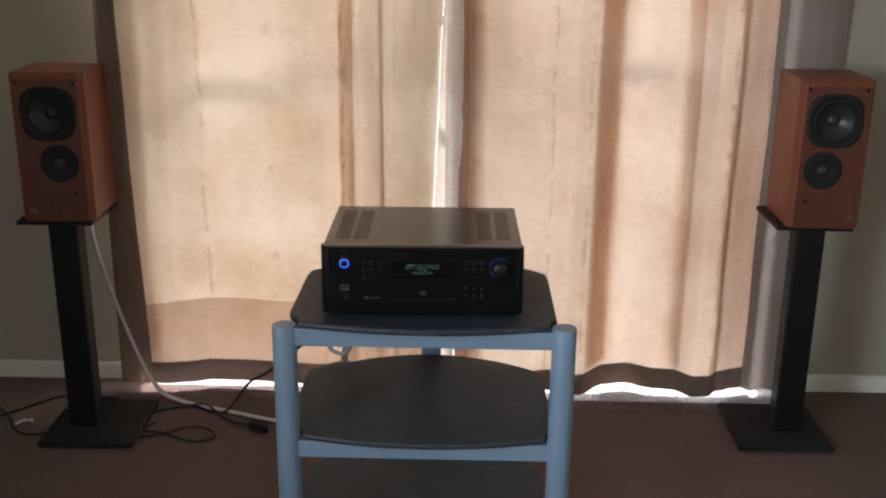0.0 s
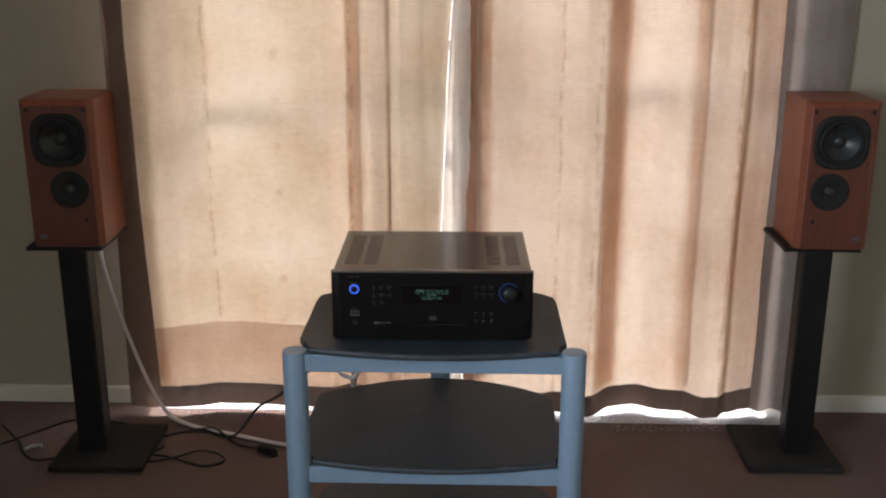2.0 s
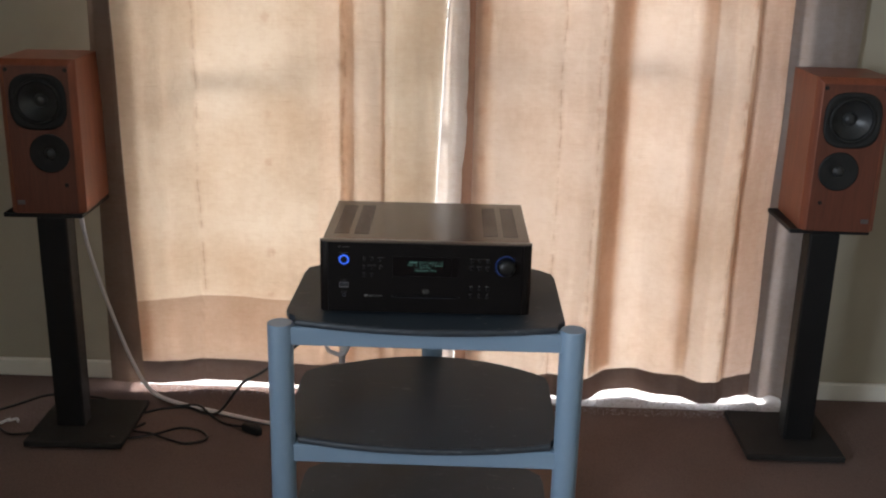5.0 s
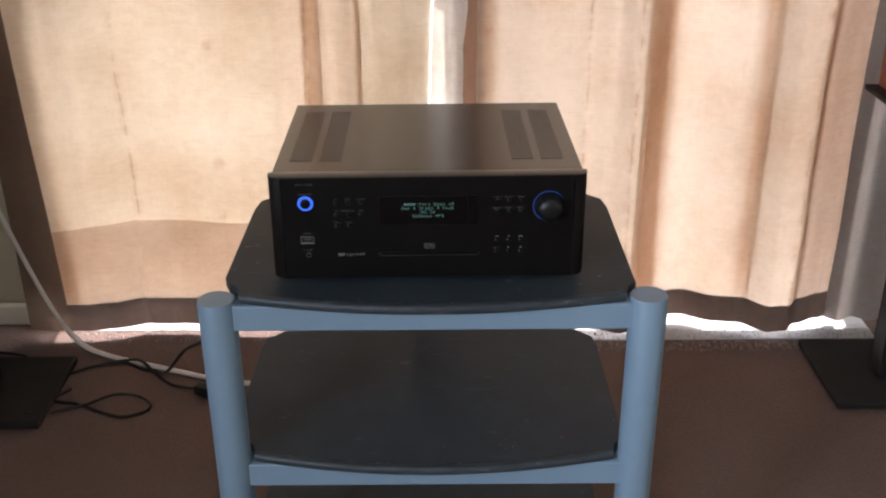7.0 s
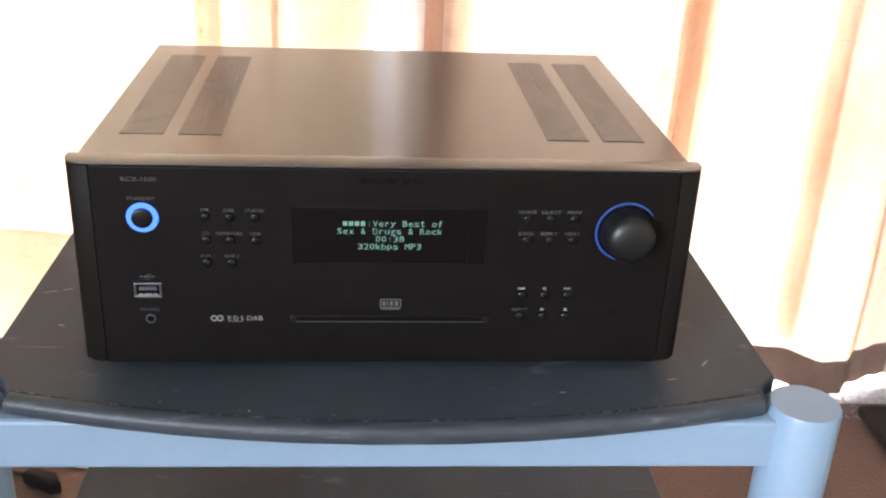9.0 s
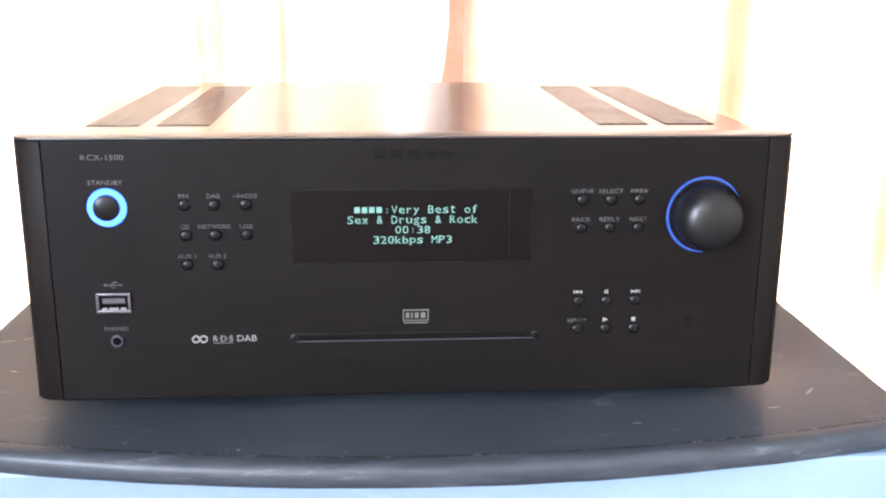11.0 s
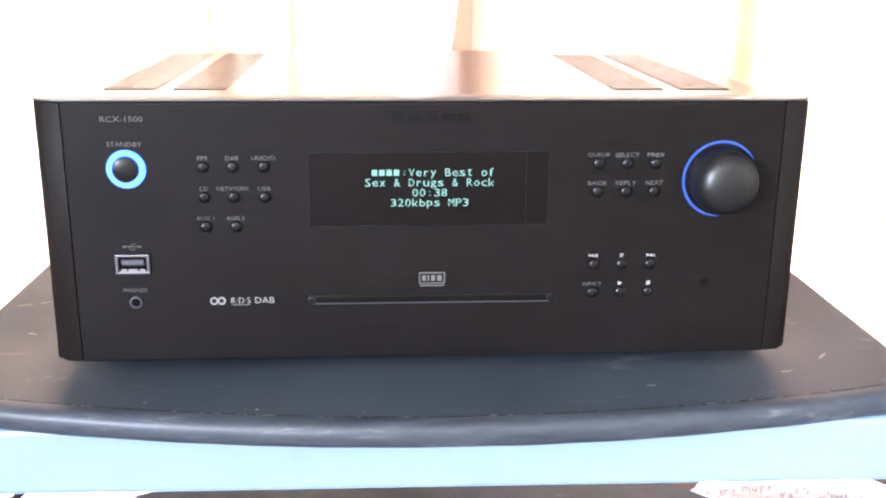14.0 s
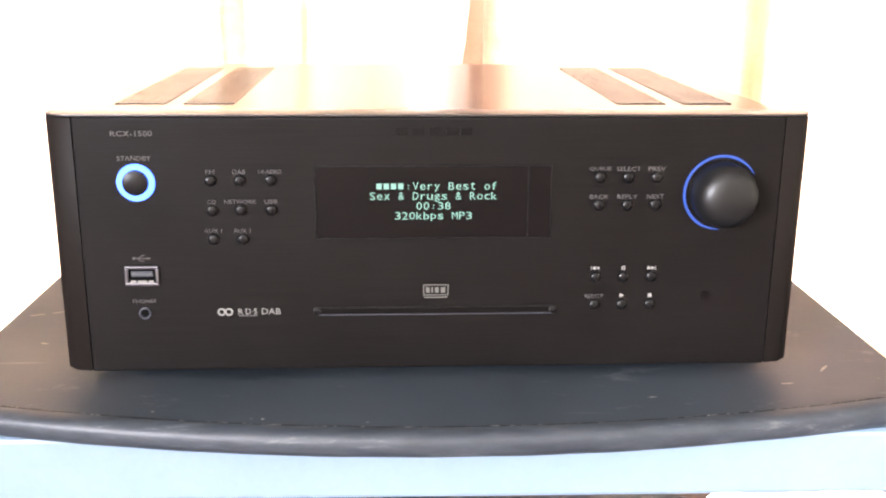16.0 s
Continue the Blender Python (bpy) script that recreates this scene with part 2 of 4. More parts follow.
M_CLOTH_WARM = cloth_material("curtain_cloth", (0.66, 0.57, 0.50), (0.88, 0.757, 0.652), 0.66, woven=True)
M_WIDTH = cloth_material("curtain_second_width", (0.70, 0.62, 0.53), (0.87, 0.735, 0.605), 0.63, woven=True)
M_INNER = cloth_material("curtain_inner_fold", (0.66, 0.61, 0.52), (0.87, 0.785, 0.66), 0.68, woven=True)
M_DENSE = cloth_material("curtain_lower_band", (0.50, 0.40, 0.32), (0.74, 0.54, 0.405), 0.46)
M_OUTER = cloth_material("curtain_outer_strip", (0.46, 0.38, 0.32), (0.76, 0.59, 0.50), 0.42)
# Folded hem; the daylight it holds back is also put into a darker colour
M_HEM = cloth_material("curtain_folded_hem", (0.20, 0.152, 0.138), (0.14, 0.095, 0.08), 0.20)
# Edge cloth coloured dark for the shade over the wall and in folds
M_SIDE = cloth_material("shaded_curtain_side_hem", (0.18, 0.142, 0.118), (0.34, 0.225, 0.17), 0.16)
M_LEAD = cloth_material("shaded_curtain_leading_edge", (0.28, 0.18, 0.138), (0.52, 0.30, 0.21), 0.24)
M_TURNED = cloth_material("turned_lining", (0.84, 0.80, 0.77), (0.90, 0.84, 0.80), 0.50, 0.3)
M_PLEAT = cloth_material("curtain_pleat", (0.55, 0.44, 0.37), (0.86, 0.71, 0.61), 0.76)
M_LINING = cloth_material("white_lining", (0.86, 0.85, 0.83), (0.90, 0.875, 0.85), 0.56, 0.2)
M_SHEER = cloth_material("grey_net_curtain", (0.34, 0.308, 0.30), (0.44, 0.385, 0.375), 0.31, 0.25)
M_CHERRY = wood_material("cherry_veneer", (0.155, 0.040, 0.019), (0.26, 0.074, 0.034))
M_BAFFLE = wood_material("dark_cherry_baffle", (0.085, 0.024, 0.014), (0.145, 0.043, 0.024))
M_BLACK = varied("satin_black_paint", (0.007, 0.007, 0.008), (0.012, 0.012, 0.012), 12, 0.5, rvar=0.06, spec=0.25)
M_PLATE = varied("black_steel_plate", (0.016, 0.015, 0.015), (0.027, 0.025, 0.024), 7, 0.6, bumps=0.2, fine=250, spec=0.25)
M_SHEEN = varied("brown_side_sheen", (0.014, 0.009, 0.008), (0.020, 0.013, 0.011), 10, 0.6, spec=0.15)
M_RUBBER = varied("black_rubber", (0.010, 0.010, 0.010), (0.018, 0.018, 0.018), 40, 0.6, spec=0.3)
M_CONE = varied("coated_paper_cone", (0.020, 0.021, 0.022), (0.034, 0.035, 0.036), 30, 0.36, bumps=0.15, fine=300)
M_GREY = varied("grey_blue_enamel", (0.215, 0.312, 0.425), (0.24, 0.337, 0.45), 25, 0.38, bumps=0.05, fine=500, rvar=0.05)
M_BOARD = scuffed_board()
M_VINYL = rubber_edging()
M_SCRATCH = varied("bare_scratched_board", (0.10, 0.10, 0.10), (0.32, 0.31, 0.30), 300, 0.8)
M_LINT = mat("dusty_joint", (0.01, 0.01, 0.01), 0.8)
link(M_LINT, ramp(M_LINT, noisy(M_LINT, coords(M_LINT), 130.0, 5.0, 0.7), (0.50, (0.008, 0.008, 0.009)), (0.68, (0.30, 0.30, 0.29))), bsdf(M_LINT).inputs["Base Color"])
M_LID = brushed("brushed_dark_lid", (0.027, 0.026, 0.025), 0.20, 0.0, (300, 4, 300), spec=0.9, strength=0.02, spread=0.2)
M_FACE = brushed("brushed_black_front", (0.0052, 0.0042, 0.0042), 0.42, 0.0, (4, 300, 300), spec=0.15, strength=0.2)
M_GLOSS = mat("satin_black_end_cap", (0.0115, 0.0092, 0.0083), 0.5, spec=0.08)
M_DISPLAY = mat("display_window", (0.0034, 0.0023, 0.0025), 0.34, spec=0.16)
M_VENT = mat("vent_black", (0.011, 0.0105, 0.0100), 0.23, spec=0.95)
M_BUTTON = mat("button_black", (0.0052, 0.0050, 0.0054), 0.32, spec=0.26)
M_STRIP = brushed("brushed_front_strip", (0.022, 0.021, 0.020), 0.30, 0.0, (4, 300, 300), spec=0.8, strength=0.05, spread=0.4)
M_KNOB = mat("knob_black", (0.0065, 0.0066, 0.007), 0.40, spec=0.42)
M_PRINT = mat("grey_print", (0.105, 0.10, 0.10), 0.6, spec=0.2)
M_PRINT2 = mat("pale_print", (0.24, 0.235, 0.225), 0.6, spec=0.2)
# Flat black faces that paint the shaded depth of the sockets
M_HOLLOW = mat("painted_socket_hollow", (0.0022, 0.0021, 0.0022), 0.6, spec=0.06)
M_CONTACT = mat("grey_contact", (0.050, 0.053, 0.068), 0.4, spec=0.4)
M_EMBLEM = mat("dull_emblem_print", (0.125, 0.122, 0.112), 0.6, spec=0.2)
M_LOGO = mat("dark_raised_logo", (0.0035, 0.003, 0.003), 0.35, spec=0.14)
M_STEEL = mat("socket_steel", (0.19, 0.19, 0.21), 0.34, 1.0)
M_RING = glow("blue_ring_light", (0.045, 0.16, 1.0), 0.55)
M_ARC = glow("blue_arc_light", (0.025, 0.18, 1.0), 0.07)
M_TEXT = glow("green_display_text", (0.42, 1.0, 0.82), 0.075)
M_WHITECABLE = mat("white_cable", (0.58, 0.56, 0.58), 0.4)
M_BLACKCABLE = mat("black_cable", (0.016, 0.014, 0.013), 0.5)
M_GLASS = mat("window_glass", (1, 1, 1), 0.0)
bsdf(M_GLASS).inputs["Transmission Weight"].default_value = 1.0

# ---------------------------------------------------------------- mesh helpers


def mesh_object(name, bm, material, smooth=None):
    me = bpy.data.meshes.new(name)
    if smooth is not None:
        for f in bm.faces:
            f.smooth = True
        for e in bm.edges:
            e.smooth = not (len(e.link_faces) == 2 and e.calc_face_angle(0) > radians(smooth))
    bm.normal_update()
    bm.to_mesh(me)
    bm.free()
    me.materials.append(material)
    return new(name, me)


def part(name, bm, material, parent, label="", smooth=None):
    ob = mesh_object(name, bm, material, smooth)
    ob.parent = parent
    if label:
        ob["label"] = label
    return ob


def thing(name, label, category, at=(0, 0, 0), turn=0, group="", kind=""):
    e = new(name)
    e.matrix_world = pose(*at, 0, 0, turn)
    bpy.context.view_layer.update()
    return tagged(e, label, category, group, kind)


def structure(name, bm, material, label, category, smooth=None):
    return tagged(mesh_object(name, bm, material, smooth), label, category, kind="structure")


def box(x0, x1, y0, y1, z0, z1, bevel=0.0, bm=None, segments=2):
    bm = bm or bmesh.new()
    r = bmesh.ops.create_cube(bm, size=1, matrix=Matrix.Translation(((x0 + x1) / 2, (y0 + y1) / 2, (z0 + z1) / 2)) @ Matrix.Diagonal((x1 - x0, y1 - y0, z1 - z0, 1)))
    if bevel:
        es = list({e for v in r["verts"] for e in v.link_edges})
        bmesh.ops.bevel(bm, geom=es, offset=bevel, segments=segments, profile=0.5, affect="EDGES")
    return bm


def prism(outline, z0, z1, bevel=0.0, segments=3):
    """An upright block over an outline in plan."""
    bm = bmesh.new()
    n = len(outline)
    lo = [bm.verts.new((x, y, z0)) for x, y in outline]
    hi = [bm.verts.new((x, y, z1)) for x, y in outline]
    bm.faces.new(lo[::-1])
    top = bm.faces.new(hi)
    for i in range(n):
        bm.faces.new((lo[i], lo[(i + 1) % n], hi[(i + 1) % n], hi[i]))
    bmesh.ops.recalc_face_normals(bm, faces=bm.faces)
    if bevel:
        rims = [e for e in bm.edges if abs(e.verts[0].co.z - e.verts[1].co.z) < 1e-6]
        bmesh.ops.bevel(bm, geom=rims, offset=bevel, segments=segments, profile=0.5, affect="EDGES")
    return bm


def lathe(profile, m=None, steps=40, squircle=1.0, caps=True):
    """Turns (radius, height) pairs about the z axis; squircle under 1 squares the rim."""
    bm = bmesh.new()
    rows = []
    for r, h, *own in profile:
        row = []
        power = own[0] if own else squircle
        for i in range(steps):
            a = 2 * math.pi * i / steps
            c, s = math.cos(a), math.sin(a)
            k = 1.0
            if power != 1.0:
                p = 2 / power
                k = (abs(c) ** p + abs(s) ** p) ** (-1 / p)
            row.append(bm.verts.new((r * k * c, r * k * s, h)))
        rows.append(row)
    for a, b in zip(rows, rows[1:]):
        for i in range(steps):
            bm.faces.new((a[i], a[(i + 1) % steps], b[(i + 1) % steps], b[i]))
    if caps and profile[0][0] > 1e-6:
        bm.faces.new(rows[0][::-1])
    if caps and profile[-1][0] > 1e-6:
        bm.faces.new(rows[-1])
    bmesh.ops.remove_doubles(bm, verts=bm.verts, dist=1e-6)
    bmesh.ops.recalc_face_normals(bm, faces=bm.faces)
    if m:
        bmesh.ops.transform(bm, matrix=m, verts=bm.verts)
    return bm


FRONT = Matrix.Rotation(radians(90), 4, "X")     # turns z towards the viewer, y up


def facing(x, y, z):
    """A pose whose local z points to the viewer and local y up."""
    return Matrix.Translation((x, y, z)) @ FRONT


def spline(points, per=10):
    p = [Vector(q) for q in points]
    p = [p[0] * 2 - p[1]] + p + [p[-1] * 2 - p[-2]]
    out = []
    for a, b, c, d in zip(p, p[1:], p[2:], p[3:]):
        for i in range(per):
            t = i / per
            out.append(0.5 * (2 * b + (c - a) * t + (2 * a - 5 * b + 4 * c - d) * t * t + (3 * b - a - 3 * c + d) * t ** 3))
    out.append(p[-2])
    return out


def tube(points, radius, per=10, sides=8, flat=1.0):
    pts = spline(points, per)
    bm = bmesh.new()
    rows = []
    for i, q in enumerate(pts):
        d = (pts[min(i + 1, len(pts) - 1)] - pts[max(i - 1, 0)]).normalized()
        u = d.cross(Vector((0.05, 0.1, 1))).normalized()
        w = u.cross(d)
        rows.append([bm.verts.new(q + radius * (flat * math.cos(a) * u + math.sin(a) * w)) for a in (2 * math.pi * k / sides for k in range(sides))])
    for a, b in zip(rows, rows[1:]):
        for k in range(sides):
            bm.faces.new((a[k], a[(k + 1) % sides], b[(k + 1) % sides], b[k]))
    bm.faces.new(rows[0][::-1])
    bm.faces.new(rows[-1])
    bmesh.ops.recalc_face_normals(bm, faces=bm.faces)
    return bm


def lettering(text, x, y, z, height, width=None, align="CENTER"):
    """Letters of the built-in font, standing on the front at (x, y, z)."""
    cu = bpy.data.curves.new("letters", "FONT")
    cu.body, cu.align_x, cu.align_y, cu.size, cu.extrude = text, align, "CENTER", 1.0, 0.0
    cu.resolution_u = 2
    ob = bpy.data.objects.new("letters", cu)
    scene.collection.objects.link(ob)
    bpy.context.view_layer.update()
    me = bpy.data.meshes.new_from_object(ob.evaluated_get(bpy.context.evaluated_depsgraph_get()))
    bm = bmesh.new()
    bm.from_mesh(me)
    bpy.data.objects.remove(ob)
    bpy.data.curves.remove(cu)
    bpy.data.meshes.remove(me)
    xs = [v.co.x for v in bm.verts]
    ys = [v.co.y for v in bm.verts]
    sy = height / max(1e-6, max(ys) - min(ys))
    sx = width / (max(xs) - min(xs)) if width else sy
    cx, cy = ((max(xs) + min(xs)) / 2, (max(ys) + min(ys)) / 2)
    for v in bm.verts:
        v.co = Vector((x + (v.co.x - cx) * sx, y, z + (v.co.y - cy) * sy))
    return bm


# ---------------------------------------------------------------- room
WALL, EAST, WEST, SOUTH, CEIL = 3.262, 2.3, -2.3, -1.8, 2.5
OPEN_L, OPEN_R, OPEN_T = -1.005, 1.085, 2.34



SILL_L, SILL_R = 3.208, 3.145      # the carpet ends here, under the hems


def floor_bm():
    """Carpet up to the walls, cut back along the door sill."""
    bm = box(WEST - 0.1, EAST + 0.1, SOUTH - 0.1, SILL_R, -0.1, 0.0)
    box(-0.945, 0.05, SILL_R, SILL_L, -0.1, 0.0, bm=bm)
    box(WEST - 0.1, -0.945, SILL_R, WALL, -0.1, 0.0, bm=bm)
    return box(OPEN_R + 0.02, EAST + 0.1, SILL_R, WALL, -0.1, 0.0, bm=bm)


structure("floor", floor_bm(), M_CARPET, "dark brown loop pile carpet, a little worn", "floor")
structure("ceiling", box(WEST - 0.1, EAST + 0.1, SOUTH - 0.1, WALL + 0.12, CEIL, CEIL + 0.1), M_CEIL, "plain white painted ceiling", "ceiling")
bm = box(WEST - 0.1, OPEN_L, WALL, WALL + 0.12, 0, CEIL)
box(OPEN_R, EAST + 0.1, WALL, WALL + 0.12, 0, CEIL, bm=bm)
box(OPEN_L, OPEN_R, WALL, WALL + 0.12, OPEN_T, CEIL, bm=bm)
structure("wall_north", bm, M_WALL, "cream painted wall round the glass door", "wall")
structure("wall_east", box(EAST, EAST + 0.1, SOUTH, WALL, 0, CEIL), M_WALL, "plain cream painted wall", "wall")
bm = box(WEST - 0.1, WEST, SOUTH, -1.37, 0, CEIL)
box(WEST - 0.1, WEST, -0.23, WALL, 0, CEIL, bm=bm)
box(WEST - 0.1, WEST, -1.37, -0.23, 0, 0.92, bm=bm)
box(WEST - 0.1, WEST, -1.37, -0.23, 2.04, CEIL, bm=bm)
structure("wall_west", bm, M_WALL, "plain cream painted wall with a window", "wall")
structure("wall_south", box(WEST - 0.1, EAST + 0.1, SOUTH - 0.1, SOUTH, 0, CEIL), M_WALL, "plain cream painted wall", "wall")


def skirting(name, x0, x1):
    bm = box(x0, x1, WALL - 0.020, WALL, 0.0, 0.058, 0.004, segments=1)
    structure(name, bm, M_TRIM, "low cream gloss painted skirting board", "skirting board")


skirting("baseboard_west", WEST, OPEN_L)
skirting("baseboard_east", OPEN_R + 0.04, EAST)
structure("ground", box(-400, 400, -400, 800, -0.2, -0.11), M_GROUND, "pale paving outside the door", "ground")

# glass door behind the curtains
door = thing("door_1", "white aluminium sliding glass door behind drawn curtains", "glass door", kind="structure")
part("door_sill", box(-0.945, 0.05, SILL_L, WALL, -0.06, 0.002, 0.001), M_SILL, door, "worn pale aluminium sill")
part("door_sill", box(0.05, OPEN_R + 0.02, SILL_R, WALL, -0.06, 0.002, 0.001), M_SILL, door, "worn pale aluminium sill")
part("threshold", box(OPEN_L, OPEN_R, WALL, WALL + 0.12, -0.06, 0.006, 0.001), M_ALU, door, "white aluminium threshold")
for name, b in (("jamb", (OPEN_L, OPEN_L + 0.035, WALL + 0.03, WALL + 0.11, 0.006, OPEN_T)), ("jamb", (OPEN_R - 0.035, OPEN_R, WALL + 0.03, WALL + 0.11, 0.006, OPEN_T)), ("head", (OPEN_L + 0.035, OPEN_R - 0.035, WALL + 0.03, WALL + 0.11, OPEN_T - 0.035, OPEN_T)), ("stile", (0.16, 0.21, WALL + 0.05, WALL + 0.09, 0.04, OPEN_T - 0.035)), ("bottom_rail", (OPEN_L + 0.035, OPEN_R - 0.035, WALL + 0.05, WALL + 0.09, 0.006, 0.04)), ("mid_rail", (OPEN_L + 0.035, OPEN_R - 0.035, WALL + 0.045, WALL + 0.058, 1.165, 1.195))):
    part(name, box(*b, 0.003), M_ALU, door)
for x0, x1 in ((OPEN_L + 0.035, 0.16), (0.21, OPEN_R - 0.035)):
    pane = part("pane", box(x0, x1, WALL + 0.067, WALL + 0.073, 0.04, OPEN_T - 0.035), M_GLASS, door)
    pane.visible_shadow = False

# ---------------------------------------------------------------- curtains


SETBACK = 0.035             # the curtains hang close to the wall


def lerp_table(table, x):
    for (xa, ya), (xb, yb) in zip(table, table[1:]):
        if x <= xb:
            t = max(0.0, min(1.0, (x - xa) / (xb - xa)))
            t = t * t * (3 - 2 * t)
            return ya + (yb - ya) * t
    return table[-1][1]



def drape(folds, x0, x1, z0, z1, nx, nz, ripple=0.003, leaning=1.0):
    """A hanging sheet whose depth follows the folds along x, puckered along its seams and sprigs."""
    bm = bmesh.new()
    rows = []
    for j in range(nz + 1):
        row = []
        for i in range(nx + 1):
            u = i / nx
            z = z0 + (z1 - z0) * j / nz
            xa = x0(z) if callable(x0) else x0
            xb = x1(z) if callable(x1) else x1
            x = xa + (xb - xa) * u
            # folds wander a little from side to side on their way down
            xs = x + 0.010 * noise.noise((x * 2.2, z * 1.3, 9.0)) + 0.004 * noise.noise((x * 6, z * 5, 2.0))
            y = lerp_table(folds, xs)
            soft = min(1.0, max(0.0, (z - 0.1) / 1.2))
            y += ripple * noise.noise((x * 9, z * 2.2, 3.1)) + 0.5 * ripple * noise.noise((x * 31, z * 9, 8.0))
            y += 0.006 * soft * noise.noise((x * 3, z * 0.8, 1.7))
            for rx in RUCKS:
                d = (x - rx - 0.010 * noise.noise((z * 3, rx * 7, 0)) - 0.012 * (z - 0.8)) / 0.013
                if abs(d) < 3:
                    g = math.exp(-d * d)
                    y += 0.0038 * g * (0.6 + noise.noise((z * 5, rx, 1.0))) + 0.0034 * g * noise.noise((x * 120, z * 75, rx))
            for sx in SPRIGS:
                dx = (x - sx) / 0.016
                if abs(dx) < 2.5:
                    k = round((z - 0.07 - 0.05 * sx) / 0.14)
                    dz = (z - (0.07 + 0.05 * sx + 0.14 * k)) / 0.016
                    g = math.exp(-dx * dx - dz * dz)
                    y -= g * (0.0014 + 0.0042 * noise.noise((x * 110, z * 130, sx + k)))
            lean = leaning * min(1.0, max(0.0, (z - 0.15) / 1.15)) * min(1.0, max(0.0, (-0.70 - x) / 0.25))
            y -= 0.13 * lean
            xx = x + 0.062 * lean + 0.004 * noise.noise((z * 3.0, x * 5, 5.5))
            row.append(bm.verts.new((xx * 1.011, y + SETBACK, z)))
        rows.append(row)
    for a, b in zip(rows, rows[1:]):
        for i in range(nx):
            bm.faces.new((a[i], a[i + 1], b[i + 1], b[i]))
    for f in bm.faces:
        f.smooth = True
    return bm


LEFT = [(-1.03, 3.140), (-0.99, 3.135), (-0.93, 3.128), (-0.86, 3.13), (-0.80, 3.142), (-0.715, 3.166), (-0.60, 3.163), (-0.46, 3.149), (-0.36, 3.138), (-0.283, 3.172), (-0.23, 3.146), (-0.170, 3.120), (-0.125, 3.158), (-0.06, 3.172), (-0.005, 3.185)]
RIGHT = [(0.045, 3.12), (0.085, 3.125), (0.16, 3.155), (0.22, 3.150), (0.31, 3.120), (0.350, 3.134), (0.40, 3.117), (0.450, 3.098), (0.550, 3.186), (0.62, 3.198), (0.71, 3.160), (0.760, 3.152), (0.82, 3.100), (0.86, 3.104), (0.90, 3.145), (0.96, 3.172), (1.0, 3.19)]
NET = [(0.97, 3.195), (1.01, 3.165), (1.05, 3.185), (1.09, 3.16), (1.13, 3.18), (1.20, 3.205)]
TOP = 2.30
BAND_TOP = 0.302               # the darker lower band of the first curtain ends here


# Where the shade painted into the side cloth ends
def shade_line(z):
    return -0.902 - 0.045 * min(1.0, z / 1.2)


def inner_edge(z):
    return -0.0095 + 0.045 * (max(0.5, min(z, 1.5)) - 0.66) + 0.003 * noise.noise((z * 3.1, 7.0, 0))


def band_line(x):
    return BAND_TOP + 0.010 * noise.noise((x * 6, 1.0, 0)) + 0.012 * math.cos((x + 0.66) * 5)


def waved(bm, z0, shift):
    """Moves the rim at height z0 up or down along the sheet."""
    for v in bm.verts:
        k = max(0.0, 1 - abs(v.co.z - z0) / 0.10)
        v.co.z += k * (shift(v.co.x) - z0)
    return bm


cl = thing("curtain", "beige slubbed cotton curtain, drawn and glowing with daylight", "curtain", group="pair of curtains")
part("side_hem", drape(LEFT, -1.01, shade_line, 0.026, TOP, 24, 220), M_SIDE, cl, "side edge hanging over the wall, its shade put into the colour")
SEAM, FOLD = -0.353, -0.160
part("cloth", waved(drape(LEFT, shade_line, SEAM, BAND_TOP, TOP, 170, 330), BAND_TOP, band_line), M_CLOTH, cl)
part("cloth", waved(drape([(x, y + 0.003) for x, y in LEFT], SEAM - 0.0015, FOLD + 0.001, BAND_TOP, TOP, 70, 330), BAND_TOP, band_line), M_WIDTH, cl, "second width of cloth, joined by a seam")
part("cloth", waved(drape([(x, y + 0.004) for x, y in LEFT], FOLD, inner_edge, BAND_TOP, TOP, 60, 330), BAND_TOP, band_line), M_INNER, cl, "greyer strip of cloth, folded double")
part("lower_band", waved(drape(LEFT, shade_line, inner_edge, 0.100, BAND_TOP, 240, 40), BAND_TOP, band_line), M_DENSE, cl, "darker, less translucent lower band")
part("bottom_hem", drape(LEFT, shade_line, inner_edge, 0.026, 0.100, 240, 12), M_HEM, cl, "dark folded bottom hem")
part("lining_edge", drape([(-0.02, 3.150), (0.022, 3.130), (0.036, 3.134), (0.07, 3.118)], lambda z: inner_edge(z) + 0.0045, lambda z: 0.067 + 0.018 * (min(z, 1.5) - 0.66) + 0.006 * noise.noise((z * 6, 0.3, 0.2)) + 0.003 * noise.noise((z * 23, 0.3, 0.9)), 0.03, TOP, 16, 260, ripple=0.004), M_TURNED, cl, "white lining turned out at the edge")
cr = thing("curtain", "beige slubbed cotton curtain with deep folds, drawn", "curtain", group="pair of curtains")
part("cloth", drape(RIGHT, 0.095, 0.878, 0.098, TOP, 250, 360), M_CLOTH_WARM, cr)
part("outer_strip", drape(RIGHT, 0.878, 0.99, 0.098, TOP, 40, 360), M_OUTER, cr, "darker, less translucent outer strip of the cloth")
part("side_hem", drape([(0.03, 3.17), (0.06, 3.150), (0.10, 3.138), (0.14, 3.142)], 0.061, lambda z: 0.109 + 0.006 * noise.noise((z * 4, 0.7, 0.4)), 0.026, TOP, 16, 180), M_LEAD, cr, "folded leading edge with its shade put into the colour")
part("side_hem", drape([(0.98, 3.183), (1.0, 3.187), (1.02, 3.205)], 0.988, 1.010, 0.026, TOP, 10, 160), M_SIDE, cr, "folded outer edge with its shade put into the colour")
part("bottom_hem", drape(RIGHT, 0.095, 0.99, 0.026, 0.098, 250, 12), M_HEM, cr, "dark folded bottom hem")
